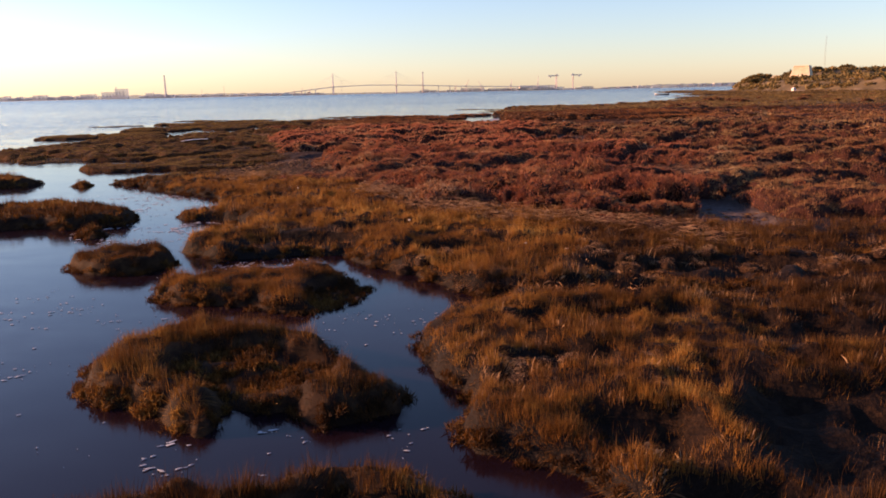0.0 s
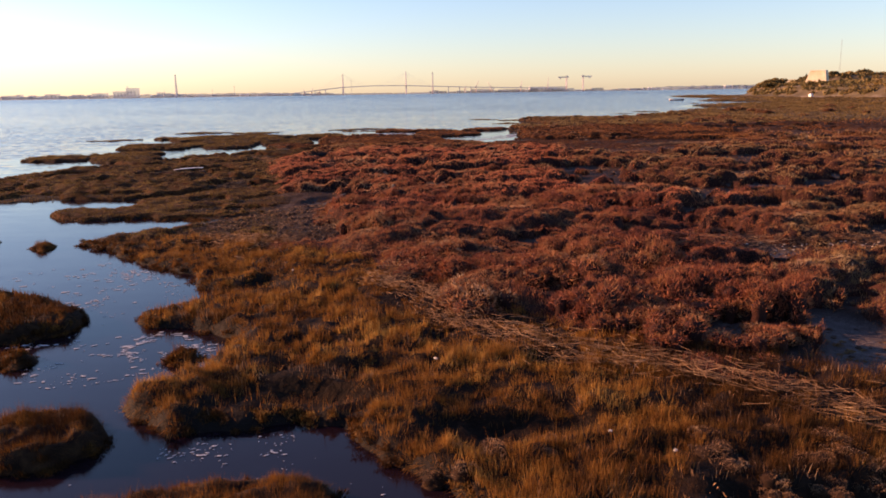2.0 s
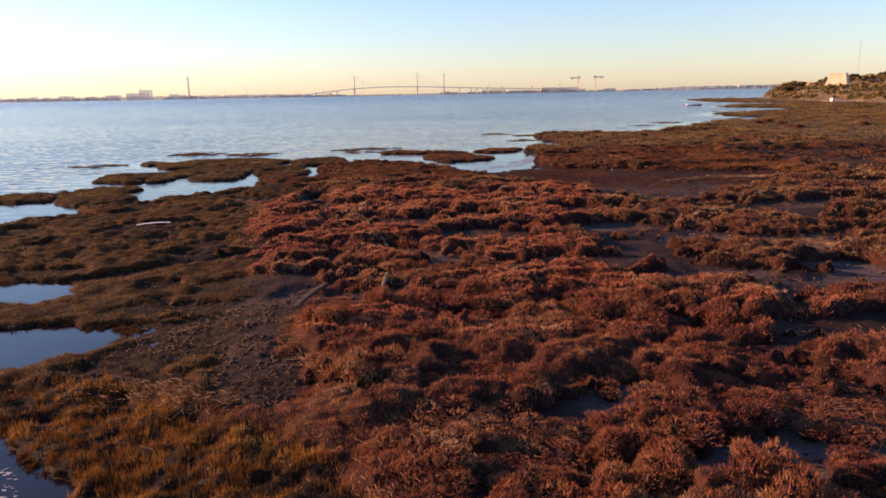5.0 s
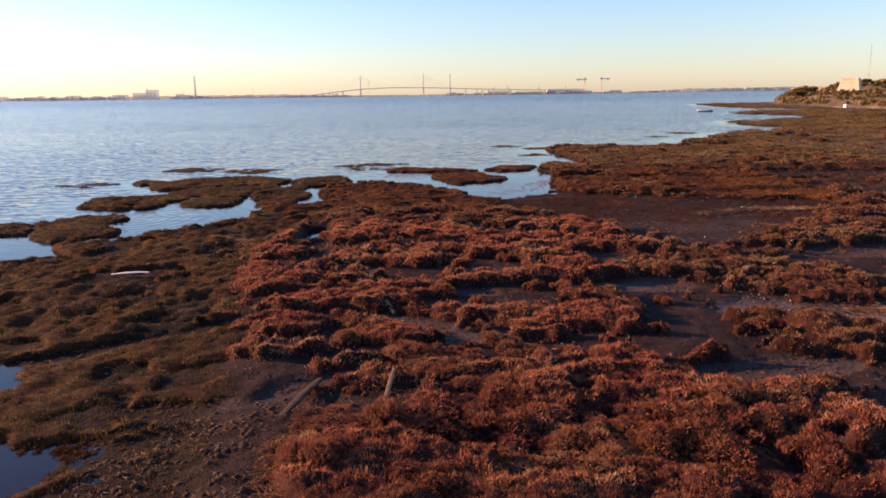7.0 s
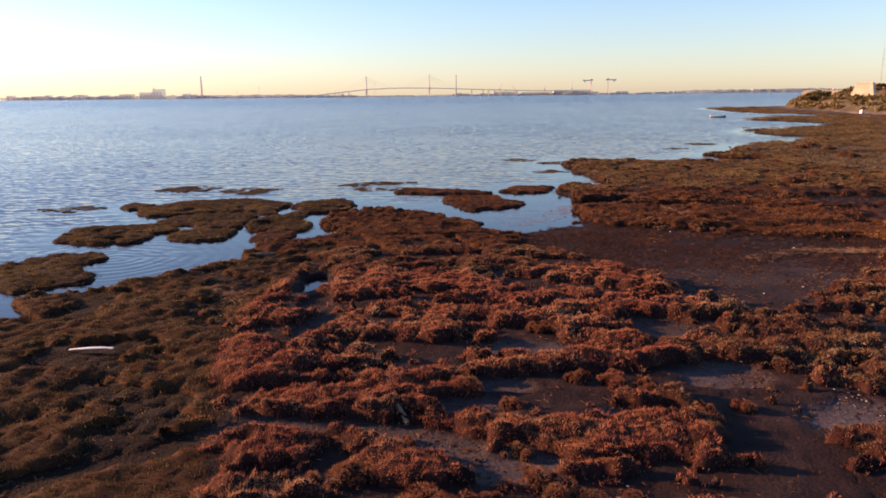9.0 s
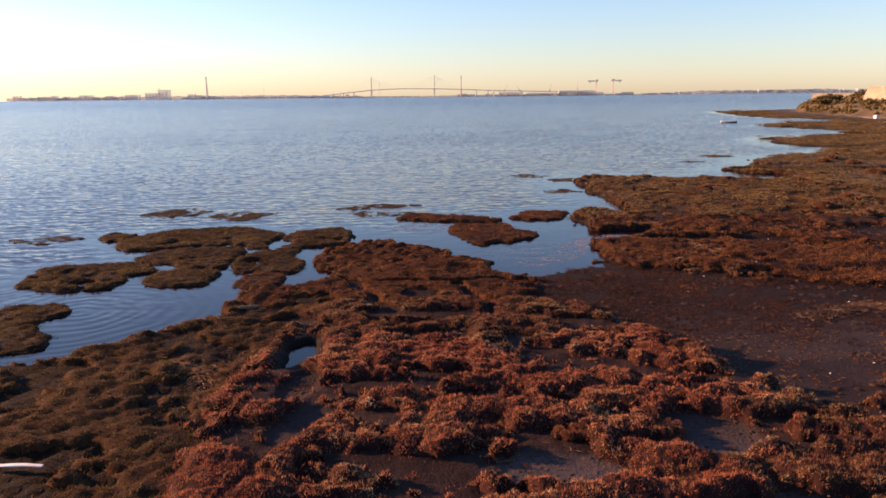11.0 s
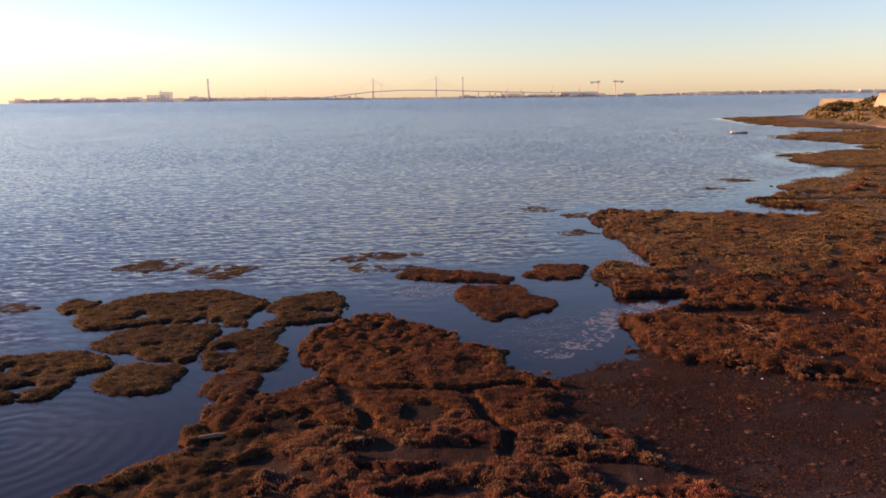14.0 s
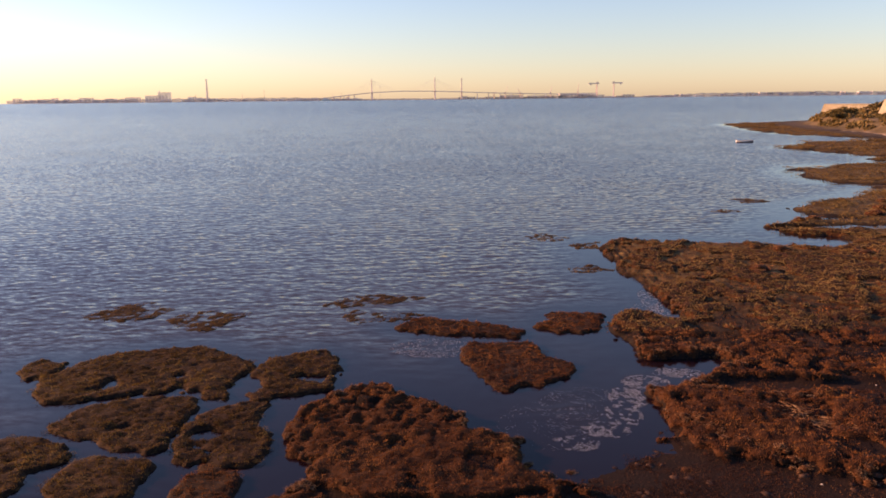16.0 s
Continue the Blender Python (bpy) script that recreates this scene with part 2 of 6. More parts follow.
M_SEABLITE = foliage("seablite", [(0.012, 0.0045, 0.00375), (0.0315, 0.01125, 0.00675), (0.06, 0.021, 0.01125), (0.0975, 0.039, 0.018)], 0.6)
M_OLDWALL = plain("old_fort_wall", [(0.42, 0.35, 0.22), (0.52, 0.44, 0.29), (0.58, 0.50, 0.35)], 0.4, 0.9, relief=0.4)
M_STRAW = foliage("dead_reed", [(0.055, 0.0264, 0.01355), (0.121, 0.0638, 0.03388), (0.22, 0.1265, 0.0697), (0.396, 0.264, 0.15004)], 1.5, 0.1)
M_WATER = water_material()
M_FOAM = plain("foam", [(0.26, 0.275, 0.30), (0.42, 0.44, 0.48)], 8.0, 0.9, relief=0.3)
M_WOOD = plain("weathered_wood", [(0.13, 0.085, 0.055), (0.22, 0.15, 0.10)], 8.0, 0.85, relief=0.6)
M_DARKWOOD = plain("wet_dark_wood", [(0.045, 0.03, 0.024), (0.09, 0.06, 0.045)], 8.0, 0.8, relief=0.6)
M_CLOD = plain("mud_clod", [(0.020, 0.011, 0.009), (0.045, 0.026, 0.020), (0.08, 0.050, 0.038)], 6.0, 0.92, relief=0.9)
M_WHITE = plain("bleached_white", [(0.62, 0.58, 0.55), (0.78, 0.75, 0.72)], 6.0, 0.7, relief=0.2)
M_SHELL = plain("bleached_shell", [(0.30, 0.26, 0.23), (0.5, 0.46, 0.42)], 6.0, 0.8, relief=0.3)
M_STONE = plain("fort_limestone", [(0.46, 0.39, 0.26), (0.56, 0.48, 0.34), (0.64, 0.56, 0.42)], 0.4, 0.9, relief=0.4)
M_SCRUB = foliage("headland_scrub", [(0.056, 0.0464, 0.0192), (0.112, 0.087, 0.0336), (0.176, 0.12325, 0.048), (0.224, 0.145, 0.06)], 0.08)
def slope_material(name):
    """Dry earth that the attribute "sand" turns to pale beach sand."""
    m, nt, b = material(name)
    pos = place(nt)
    n1, n2 = noise_at(nt, pos, 0.15, 5), noise_at(nt, pos, 2.1, 4)
    earth = ramp(nt, n1, [(0.3, (0.05, 0.04, 0.025)), (0.5, (0.09, 0.07, 0.042)), (0.7, (0.15, 0.11, 0.07))])
    sand = ramp(nt, n2, [(0.3, (0.17, 0.13, 0.10)), (0.7, (0.29, 0.235, 0.18))])
    at = nt.nodes.new("ShaderNodeAttribute")
    at.attribute_name = "sand"
    nt.links.new(mix(nt, at.outputs["Fac"], earth, sand), b.inputs["Base Color"])
    b.inputs["Roughness"].default_value = 0.95
    b.inputs["Specular IOR Level"].default_value = 0.1
    bump(nt, b, n2, 0.5, 0.15)
    return m


M_HEADLAND = slope_material("headland_slope")
M_SLOPE = plain("headland_earth", [(0.05, 0.04, 0.025), (0.09, 0.07, 0.042), (0.15, 0.11, 0.07)], 0.15, 0.95, relief=0.5)
# Far shore: haze is put into pale, bluish colours and the see-through veil.
M_FARWALL = plain("hazed_town_wall", [(0.80, 0.74, 0.74), (0.90, 0.85, 0.83)], 0.02, 0.95, relief=0, veil=0.62)
M_FARDARK = plain("hazed_roof", [(0.62, 0.57, 0.60), (0.72, 0.66, 0.68)], 0.03, 0.95, relief=0, veil=0.62)
M_FARLAND = plain("hazed_shore_land", [(0.20, 0.25, 0.33), (0.32, 0.37, 0.44)], 0.012, 1.0, relief=0, veil=0.58)
M_CONCRETE = plain("hazed_concrete", [(0.62, 0.57, 0.58), (0.72, 0.66, 0.66)], 0.05, 0.9, relief=0, veil=0.5)
M_CRANE = plain("hazed_crane_paint", [(0.52, 0.48, 0.50), (0.62, 0.57, 0.58)], 0.05, 0.8, relief=0, veil=0.5)
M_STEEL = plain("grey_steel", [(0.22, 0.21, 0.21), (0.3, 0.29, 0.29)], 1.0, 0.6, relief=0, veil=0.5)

# ---- small builders ----
def mesh_of(name, verts, faces, mat):
    """A mesh from arrays: verts (n, 3), faces (m, 3 or 4)."""
    verts, faces = np.asarray(verts, dtype=np.float32), np.asarray(faces, dtype=np.int32)
    me = bpy.data.meshes.new(name)
    k = faces.shape[1]
    me.vertices.add(len(verts))
    me.vertices.foreach_set("co", verts.ravel())
    me.loops.add(faces.size)
    me.loops.foreach_set("vertex_index", faces.ravel())
    me.polygons.add(len(faces))
    me.polygons.foreach_set("loop_start", np.arange(len(faces), dtype=np.int32) * k)
    me.polygons.foreach_set("loop_total", np.full(len(faces), k, dtype=np.int32))
    me.update(calc_edges=True)
    me.materials.append(mat)
    return me


def rounded(me):
    me.polygons.foreach_set("use_smooth", np.ones(len(me.polygons), dtype=bool))
    return me


def thing(name, label, category, at=(0, 0, 0), turn=0.0, group="", kind=""):
    ob = new(name)
    ob.matrix_world = pose(*at, 0, 0, turn)
    return tagged(ob, label, category, group, kind)


def part(name, bm, mat, parent=None, label=""):
    me = bpy.data.meshes.new(name)
    bm.to_mesh(me)
    bm.free()
    me.materials.append(mat)
    ob = new(name, me)
    if parent:
        ob.parent = parent
    if label:
        ob["label"] = label
    return ob


def add_box(bm, x0, x1, y0, y1, z0, z1, top=1.0):
    """A box; top shrinks its upper face."""
    cx, cy = (x0 + x1) / 2, (y0 + y1) / 2
    vs = [bm.verts.new((cx + (x - cx) * s, cy + (y - cy) * s, z)) for z, s in ((z0, 1), (z1, top))
          for x, y in ((x0, y0), (x1, y0), (x1, y1), (x0, y1))]
    for f in ((3, 2, 1, 0), (4, 5, 6, 7), (0, 1, 5, 4), (1, 2, 6, 5), (2, 3, 7, 6), (3, 0, 4, 7)):
        bm.faces.new([vs[i] for i in f])
    return bm


def box(*args, top=1.0):
    return add_box(bmesh.new(), *args, top=top)


def add_beam(bm, p, q, w, w2=None, n=4):
    """A straight tapered bar from p to q."""
    p, q = Vector(p), Vector(q)
    d = (q - p).normalized()
    u = d.orthogonal().normalized()
    v = d.cross(u)
    rings = []
    for c, r in ((p, w / 2), (q, (w if w2 is None else w2) / 2)):
        rings.append([bm.verts.new(c + (u * math.cos(2 * math.pi * (i + 0.5) / n) + v * math.sin(2 * math.pi * (i + 0.5) / n)) * r * 1.3) for i in range(n)])
    for i in range(n):
        bm.faces.new((rings[0][i], rings[0][(i + 1) % n], rings[1][(i + 1) % n], rings[1][i]))
    bm.faces.new(rings[0][::-1])
    bm.faces.new(rings[1])
    return bm


def beam(p, q, w, w2=None, n=4):
    return add_beam(bmesh.new(), p, q, w, w2, n)


# ---- noise and plan arithmetic ----
def lattice(ix, iy, s):
    n = (ix * 374761393 + iy * 668265263 + s * 974634777) & 0xFFFFFFFF
    n = ((n ^ (n >> 13)) * 1274126177) & 0xFFFFFFFF
    return ((n ^ (n >> 16)) & 0xFFFF) / 65535.0


def value_noise(x, y, s=0):
    ix, iy = np.floor(x).astype(np.int64), np.floor(y).astype(np.int64)
    fx, fy = x - ix, y - iy
    fx, fy = fx * fx * (3 - 2 * fx), fy * fy * (3 - 2 * fy)
    a0 = lattice(ix, iy, s) * (1 - fx) + lattice(ix + 1, iy, s) * fx
    a1 = lattice(ix, iy + 1, s) * (1 - fx) + lattice(ix + 1, iy + 1, s) * fx
    return a0 * (1 - fy) + a1 * fy


def fbm(x, y, s=0, octaves=4):
    """Rough noise round 0, about -0.5 to 0.5."""
    total, amp, norm = 0.0, 1.0, 0.0
    for i in range(octaves):
        total = total + amp * (value_noise(x * 2 ** i + 17.3 * i, y * 2 ** i - 9.1 * i, s + i) - 0.5)
        norm += amp
        amp *= 0.55
    return total / norm


def smooth(x, lo, hi):
    k = np.clip((x - lo) / (hi - lo), 0, 1)
    return k * k * (3 - 2 * k)


def inside(x, y, ring):
    """Signed distance to the ring's edge, positive inside."""
    x, y = np.atleast_1d(x).ravel(), np.atleast_1d(y).ravel()
    ring = np.asarray(ring, dtype=float)
    res = np.empty(len(x))
    b = np.roll(ring, -1, axis=0)
    d = b - ring
    for i in range(0, len(x), 20000):
        px, py = x[i:i + 20000, None], y[i:i + 20000, None]
        k = np.clip(((px - ring[:, 0]) * d[:, 0] + (py - ring[:, 1]) * d[:, 1]) / np.maximum((d * d).sum(1), 1e-9), 0, 1)
        dist = np.sqrt(((px - ring[:, 0] - k * d[:, 0]) ** 2 + (py - ring[:, 1] - k * d[:, 1]) ** 2).min(1))
        up = (ring[:, 1] > py) != (b[:, 1] > py)
        cross = px < ring[:, 0] + (py - ring[:, 1]) * d[:, 0] / np.where(d[:, 1] == 0, 1e-9, d[:, 1])
        res[i:i + 20000] = np.where((up & cross).sum(1) % 2 == 1, dist, -dist)
    return res


# ---- the plan of the marsh ----
CREEK_SOUTH = [(1.0, 0.5), (0.95, 1.9), (0.82, 2.4), (0.72, 2.67), (0.57, 2.8), (0.48, 2.87), (0.27, 2.91), (0.18, 2.99), (0.1, 3.22), (0.17, 3.46), (0.24, 3.67),
               (0.06, 3.85), (-0.01, 4.1), (-0.11, 4.36), (-0.19, 4.6), (-0.18, 4.86), (-0.04, 4.97), (0.12, 5.12), (0.41, 5.42), (0.6, 5.7), (1.6, 5.66), (2.8, 5.68)]
CREEK_NORTH = [(2.8, 5.82), (1.6, 5.86), (0.62, 5.92), (0.28, 6.1), (0.04, 6.32), (-0.18, 6.67), (-0.41, 7.0), (-0.74, 7.29), (-1.02, 7.53), (-1.3, 7.85), (-1.76, 7.91), (-2.05, 7.78),
               (-2.6, 7.78), (-2.97, 8.03), (-3.25, 8.33), (-3.12, 8.6), (-2.94, 9.0), (-2.66, 9.45), (-2.72, 10.1), (-2.95, 10.3), (-3.35, 10.48), (-3.75, 10.57), (-4.2, 10.84),
               (-4.33, 11.12), (-4.15, 11.35), (-3.8, 11.5), (-3.56, 11.75), (-3.58, 12.4), (-3.93, 12.58), (-4.16, 12.88), (-4.22, 13.25), (-4.75, 13.42), (-4.95, 13.75),
               (-5.5, 14.1), (-6.1, 14.6), (-6.4, 15.1), (-7.06, 15.45), (-7.42, 15.95), (-7.2, 16.5), (-6.7, 16.85), (-6.25, 17.3), (-6.08, 17.9)]
WEST_SHORE = [(-6.2, 18.4), (-7.2, 18.75), (-8.05, 18.6), (-9.15, 18.6), (-9.9, 19.35), (-10.05, 20.15), (-9.4, 20.25), (-8.6, 20.1), (-8.35, 20.75), (-8.8, 21.7), (-9.75, 22.0), (-10.7, 22.0),
              (-12.4, 21.7), (-16.0, 24.5), (-15.4, 28.2), (-14.6, 29.9), (-13.9, 30.4), (-12.95, 31.05), (-13.7, 31.7), (-14.4, 32.5), (-14.2, 33.5), (-13.2, 33.8), (-12.15, 34.1), (-12.05, 35.0),
              (-11.4, 35.7), (-10.7, 36.5), (-10.05, 37.4), (-9.4, 38.3), (-9.7, 39.3), (-9.5, 40.2), (-9.75, 40.9), (-9.2, 41.55), (-8.45, 41.65), (-8.1, 42.2)]
COVE = [(-7.3, 42.7), (-6.75, 43.1), (-6.85, 44.0), (-7.85, 44.5), (-8.3, 46.0), (-8.4, 46.9), (-7.98, 48.4), (-7.2, 49.5), (-6.04, 49.9), (-5.13, 49.85), (-4.37, 48.95), (-3.47, 48.4),
        (-2.6, 47.35), (-2.36, 46.5), (-1.57, 46.25), (-0.7, 46.2), (-0.53, 45.7), (-0.74, 45.1), (-0.5, 43.9), (0.0, 43.75), (0.97, 44.65), (2.17, 45.42), (3.06, 46.22), (4.0, 47.2), (3.95, 48.8),
        (3.7, 49.4), (4.15, 49.85), (4.75, 49.6), (5.6, 50.45), (6.8, 51.6), (7.7, 52.3)]
POINT = [(7.75, 52.9), (6.8, 53.35), (5.25, 52.95), (4.35, 53.2), (4.15, 55.0), (3.6, 56.5), (3.95, 58.2), (4.85, 59.4), (6.2, 58.8), (7.5, 58.4), (7.3, 61.3), (6.9, 63.9), (6.6, 66.6), (6.15, 68.0),
         (6.15, 71.3), (6.0, 74.7), (6.6, 77.1), (8.8, 77.8), (12.8, 77.0), (16.8, 76.5), (20.2, 75.2), (22.8, 75.6), (24.2, 77.0)]
FAR_SHORE = [(24.2, 79.6), (21.5, 80.6), (20.3, 83.2), (23.8, 87.5), (26.2, 91.3), (26.0, 93.4), (28.4, 95.5), (34.8, 100.0), (42.2, 108.1), (43.4, 111.5), (38.8, 114.5), (38.7, 121.2), (40.0, 127.5),
             (44.2, 134.5), (51.4, 136.4), (58.2, 138.6), (64.5, 153.0), (60.7, 160.5), (57.3, 172.8), (69.5, 188.4), (85.0, 193.0), (88.5, 205.0), (83.0, 217.0), (78.8, 218.5), (77.0, 244.0), (83.9, 297.0),
             (102.6, 310.0), (128.0, 329.0), (150.0, 352.0), (180.0, 400.0), (330.0, 420.0), (330.0, -12.0), (1.2, -12.0)]
MAINLAND = CREEK_SOUTH + CREEK_NORTH + WEST_SHORE + COVE + POINT + FAR_SHORE
POOL = [(-6.1, 33.6), (-6.3, 35.2), (-5.9, 35.7), (-5.6, 34.3)]
# bare mud between the shrubs: x, y, half width, half depth
MUD = [(1.75, 15.05, 0.52, 0.36), (2.7, 13.75, 0.62, 0.5), (4.45, 13.8, 1.1, 0.28), (0.95, 11.45, 0.36, 0.42), (2.85, 10.03, 0.58, 0.28), (3.9, 9.1, 0.42, 0.42), (4.05, 9.8, 0.32, 0.5),
       (-1.2, 25.35, 0.8, 0.45), (-0.4, 26.4, 0.62, 0.3), (0.3, 28.45, 1.35, 0.6), (3.2, 30.1, 0.85, 0.95), (2.3, 29.4, 1.0, 0.2), (4.05, 27.0, 0.85, 0.62), (-4.95, 30.3, 0.45, 1.1), (-5.45, 32.2, 0.35, 1.0),
       (-0.5, 23.2, 0.8, 0.5), (1.75, 25.1, 0.8, 0.26), (5.9, 25.1, 0.95, 0.75), (4.05, 20.9, 1.2, 0.55), (1.65, 20.5, 0.45, 0.24), (5.0, 21.5, 1.2, 0.45)]
# bare lanes winding through the growth: half width, then the line
LANES = [(0.34, [(-9.2, 21.5), (-8.2, 22.2), (-7.2, 23.0), (-6.4, 23.5), (-5.6, 24.15), (-4.5, 24.4), (-3.3, 24.4), (-2.2, 24.15), (-1.1, 23.75)]),
         (0.26, [(-6.0, 17.95), (-5.6, 18.45), (-5.0, 18.85), (-4.25, 19.3), (-3.95, 19.9), (-3.5, 20.6), (-2.3, 21.1), (-0.75, 20.6)]),
         (0.17, [(-8.1, 41.7), (-7.9, 42.2), (-6.6, 42.7), (-5.95, 42.5), (-5.2, 41.95), (-3.55, 41.95), (-2.1, 41.85), (-0.4, 42.6)]), (0.16, [(-5.95, 42.4), (-5.55, 41.1), (-4.9, 40.1), (-4.55, 38.9)]),
         (0.18, [(-7.2, 39.2), (-6.4, 39.25), (-5.35, 39.3), (-4.5, 39.0), (-3.95, 38.35)]), (0.15, [(-2.1, 41.7), (-1.6, 40.2), (-0.9, 39.0), (-1.1, 37.6)]),
         (0.18, [(-4.4, 37.0), (-3.4, 36.7), (-2.4, 37.2)]), (0.24, [(-7.9, 37.0), (-7.0, 37.6), (-6.4, 37.2)])]
FLATS = [(-4.3, 19.8, 1.4, 0.35), (-6.2, 18.5, 0.9, 0.35), (7.4, 24.6, 1.7, 0.7), (7.7, 22.0, 0.9, 0.5), (8.1, 20.9, 1.5, 0.6), (5.2, 41.4, 4.4, 3.2), (11.0, 40.0, 3.6, 1.8), (8.4, 50.2, 2.6, 0.55), (11.6, 50.0, 1.6, 0.6), (2.4, 44.3, 2.2, 1.6),
         (13.0, 31.0, 3.5, 1.0), (12.0, 24.0, 2.6, 0.6), (16.0, 36.0, 3.0, 1.0), (9.0, 17.5, 1.8, 0.45), (20.0, 52.0, 5.0, 1.5), (26.0, 42.0, 6.0, 1.2)]


# the wide bare flat behind the cove
FLAT_RING = [(-0.2, 43.4), (0.5, 42.7), (1.3, 41.9), (1.6, 40.2), (1.9, 38.4), (2.9, 36.7), (3.9, 35.6), (4.5, 33.9), (5.1, 31.8), (6.0, 30.9), (7.5, 31.2), (9.5, 33.4), (11.5, 35.6), (13.5, 37.0),
             (12.4, 39.4), (10.4, 42.3), (7.9, 43.1), (6.0, 43.9), (4.9, 45.4), (3.9, 46.8), (2.9, 46.0), (1.5, 45.0)]


# the raised turf between the cove and the mud flat
BLOCK = [(3.75, 49.3), (3.9, 48.4), (4.3, 47.4), (5.0, 46.3), (6.4, 45.0), (7.0, 44.1), (8.5, 43.6), (10.4, 43.4), (15.0, 44.2), (17.0, 46.5), (12.6, 47.8), (10.5, 48.4), (7.7, 49.0), (5.8, 49.6), (4.7, 49.6)]
# dark hollows among the grass by the creek: x, y, half width, half depth
HOLLOWS = [(-1.25, 4.05, 0.5, 0.42), (-0.95, 6.0, 0.3, 0.36), (0.8, 3.95, 0.3, 0.16), (2.4, 6.4, 0.9, 0.32), (2.4, 3.0, 0.65, 0.36), (-1.7, 8.1, 0.8, 0.38),
           (4.3, 6.4, 0.4, 0.15), (1.3, 4.9, 0.5, 0.14), (-0.4, 2.25, 0.35, 0.12), (2.9, 4.4, 0.5, 0.18), (0.2, 7.6, 0.6, 0.2), (1.1, 2.9, 0.25, 0.2), (-3.0, 12.2, 0.5, 0.5), (3.7, 2.7, 0.6, 0.3), (2.2, 2.55, 0.5, 0.3), (1.35, 2.2, 0.3, 0.2)]
# peat lumps with hardly any grass
BARE = [(-0.75, 3.4, 0.42, 0.22), (-1.45, 3.35, 0.25, 0.2), (-2.3, 4.0, 0.16, 0.2), (0.35, 2.85, 0.2, 0.15)]


# rough mud strewn with clods and dead stalks between the turf and the red shrubs
ROUGH = [(-5.6, 18.5), (-6.0, 17.2), (-4.1, 16.7), (-3.4, 14.6), (-2.2, 14.2), (-2.2, 16.3), (-2.8, 17.5), (-2.6, 19.0), (-1.3, 19.2), (-1.1, 20.7), (-3.0, 20.4), (-4.4, 20.0)]


def rough_mud(x, y):
    return smooth(inside(x, y, ROUGH) + 0.5 * fbm(x * 1.5, y * 1.5, 29), 0.0, 0.3).reshape(np.shape(x))


def spots_mask(spots, x, y):
    m = np.zeros_like(x, dtype=float)
    wob = 0.7 * fbm(x * 2.5, y * 2.5, 23)
    for cx, cy, rx, ry in spots:
        m = np.maximum(m, smooth(1.3 - np.hypot((x - cx) / rx, (y - cy) / ry) + wob, 0.0, 0.35))
    return m


def block(x, y):
    return smooth(inside(x, y, BLOCK) + 0.5 * fbm(x * 1.2, y * 1.2, 27), 0.0, 0.35)


def edge_noise(x, y):
    amp = np.clip(0.06 + 0.012 * y, 0.08, 1.3)
    return amp * fbm(x * 0.9, y * 0.9, 3) + np.interp(y, [30, 36], [1.7, 0.9]) * amp * fbm(x * 2.2, y * 2.2, 8, 3) + np.clip(0.14 * (y - 74), 0, 8) * fbm(x * 0.09, y * 0.42, 9, 3)


def mud_mask(x, y):
    m = np.zeros_like(x, dtype=float)
    wob = 0.8 * fbm(x * 1.0, y * 1.2, 21) + 0.7 * fbm(x * 3.2, y * 3.6, 25, 3)
    for cx, cy, rx, ry in [(a, b - 0.25 * d, c * 1.1, d * 1.4) if b < 17 else (a, b, c, d) for a, b, c, d in MUD] + FLATS:
        m = np.maximum(m, smooth(1.28 - np.hypot((x - cx) / rx, (y - cy) / ry) + wob, 0.0, 0.4))
    if np.size(y) and np.max(y) > 30:
        m = np.maximum(m, smooth(inside(x, y, FLAT_RING).reshape(np.shape(x)) + 1.1 * wob, 0.0, 0.7))
    for half, line in LANES:
        for (ax, ay), (bx, by) in zip(line, line[1:]):
            k = np.clip(((x - ax) * (bx - ax) + (y - ay) * (by - ay)) / ((bx - ax) ** 2 + (by - ay) ** 2), 0, 1)
            m = np.maximum(m, smooth(1.3 - np.hypot(x - ax - k * (bx - ax), y - ay - k * (by - ay)) / half + 1.3 * wob, 0.0, 0.5))
    return m * (1 - block(x, y).reshape(np.shape(x)))


def main_land(x, y):
    """Distance in from the mainland's water line."""
    d = inside(x, y, MAINLAND) + edge_noise(x, y)
    if np.size(y) and np.max(y) > 82:
        # long pools among the outer points
        d = np.where(y > 82, np.minimum(d, 9.0 * (0.19 - fbm(x * 0.05, y * 0.28, 15, 3)) + 0.1 * np.clip(d - 8, 0, 60)), d)
    return np.minimum(d, -inside(x, y, POOL) + 0.3 * fbm(x * 1.6, y * 1.6, 5))


def bank_height(d, x, y, rise, soft, lumps=1.0):
    hum = lumps * (0.06 * fbm(x * 0.9, y * 0.9, 31) + 0.16 * (0.22 - np.abs(fbm(x * 2.6, y * 2.6, 37, 3))) + 0.05 * fbm(x * 7.0, y * 7.0, 39, 2))
    s = smooth(d, -0.06 - soft, 0.10 + soft)
    hollow = spots_mask(HOLLOWS, x, y) if np.size(y) and np.min(y) < 13 else 0.0
    return -0.22 + s * (0.22 + rise + hum * 1.4 - 0.10 * hollow)


def zone_line(x):
    """How far north the cordgrass reaches before the red shrubs begin."""
    return np.interp(x, [-7, -4, -2, -0.5, 1, 3, 6], [15.5, 15.6, 14.2, 12.4, 10.0, 8.5, 7.6])


def west_turf(x, y):
    return smooth(-x, np.interp(y, [15, 20, 30, 38, 44], [2.9, 4.0, 6.4, 6.2, 3.0]), np.interp(y, [15, 20, 30, 38, 44], [3.7, 5.0, 7.8, 7.6, 5.0]))


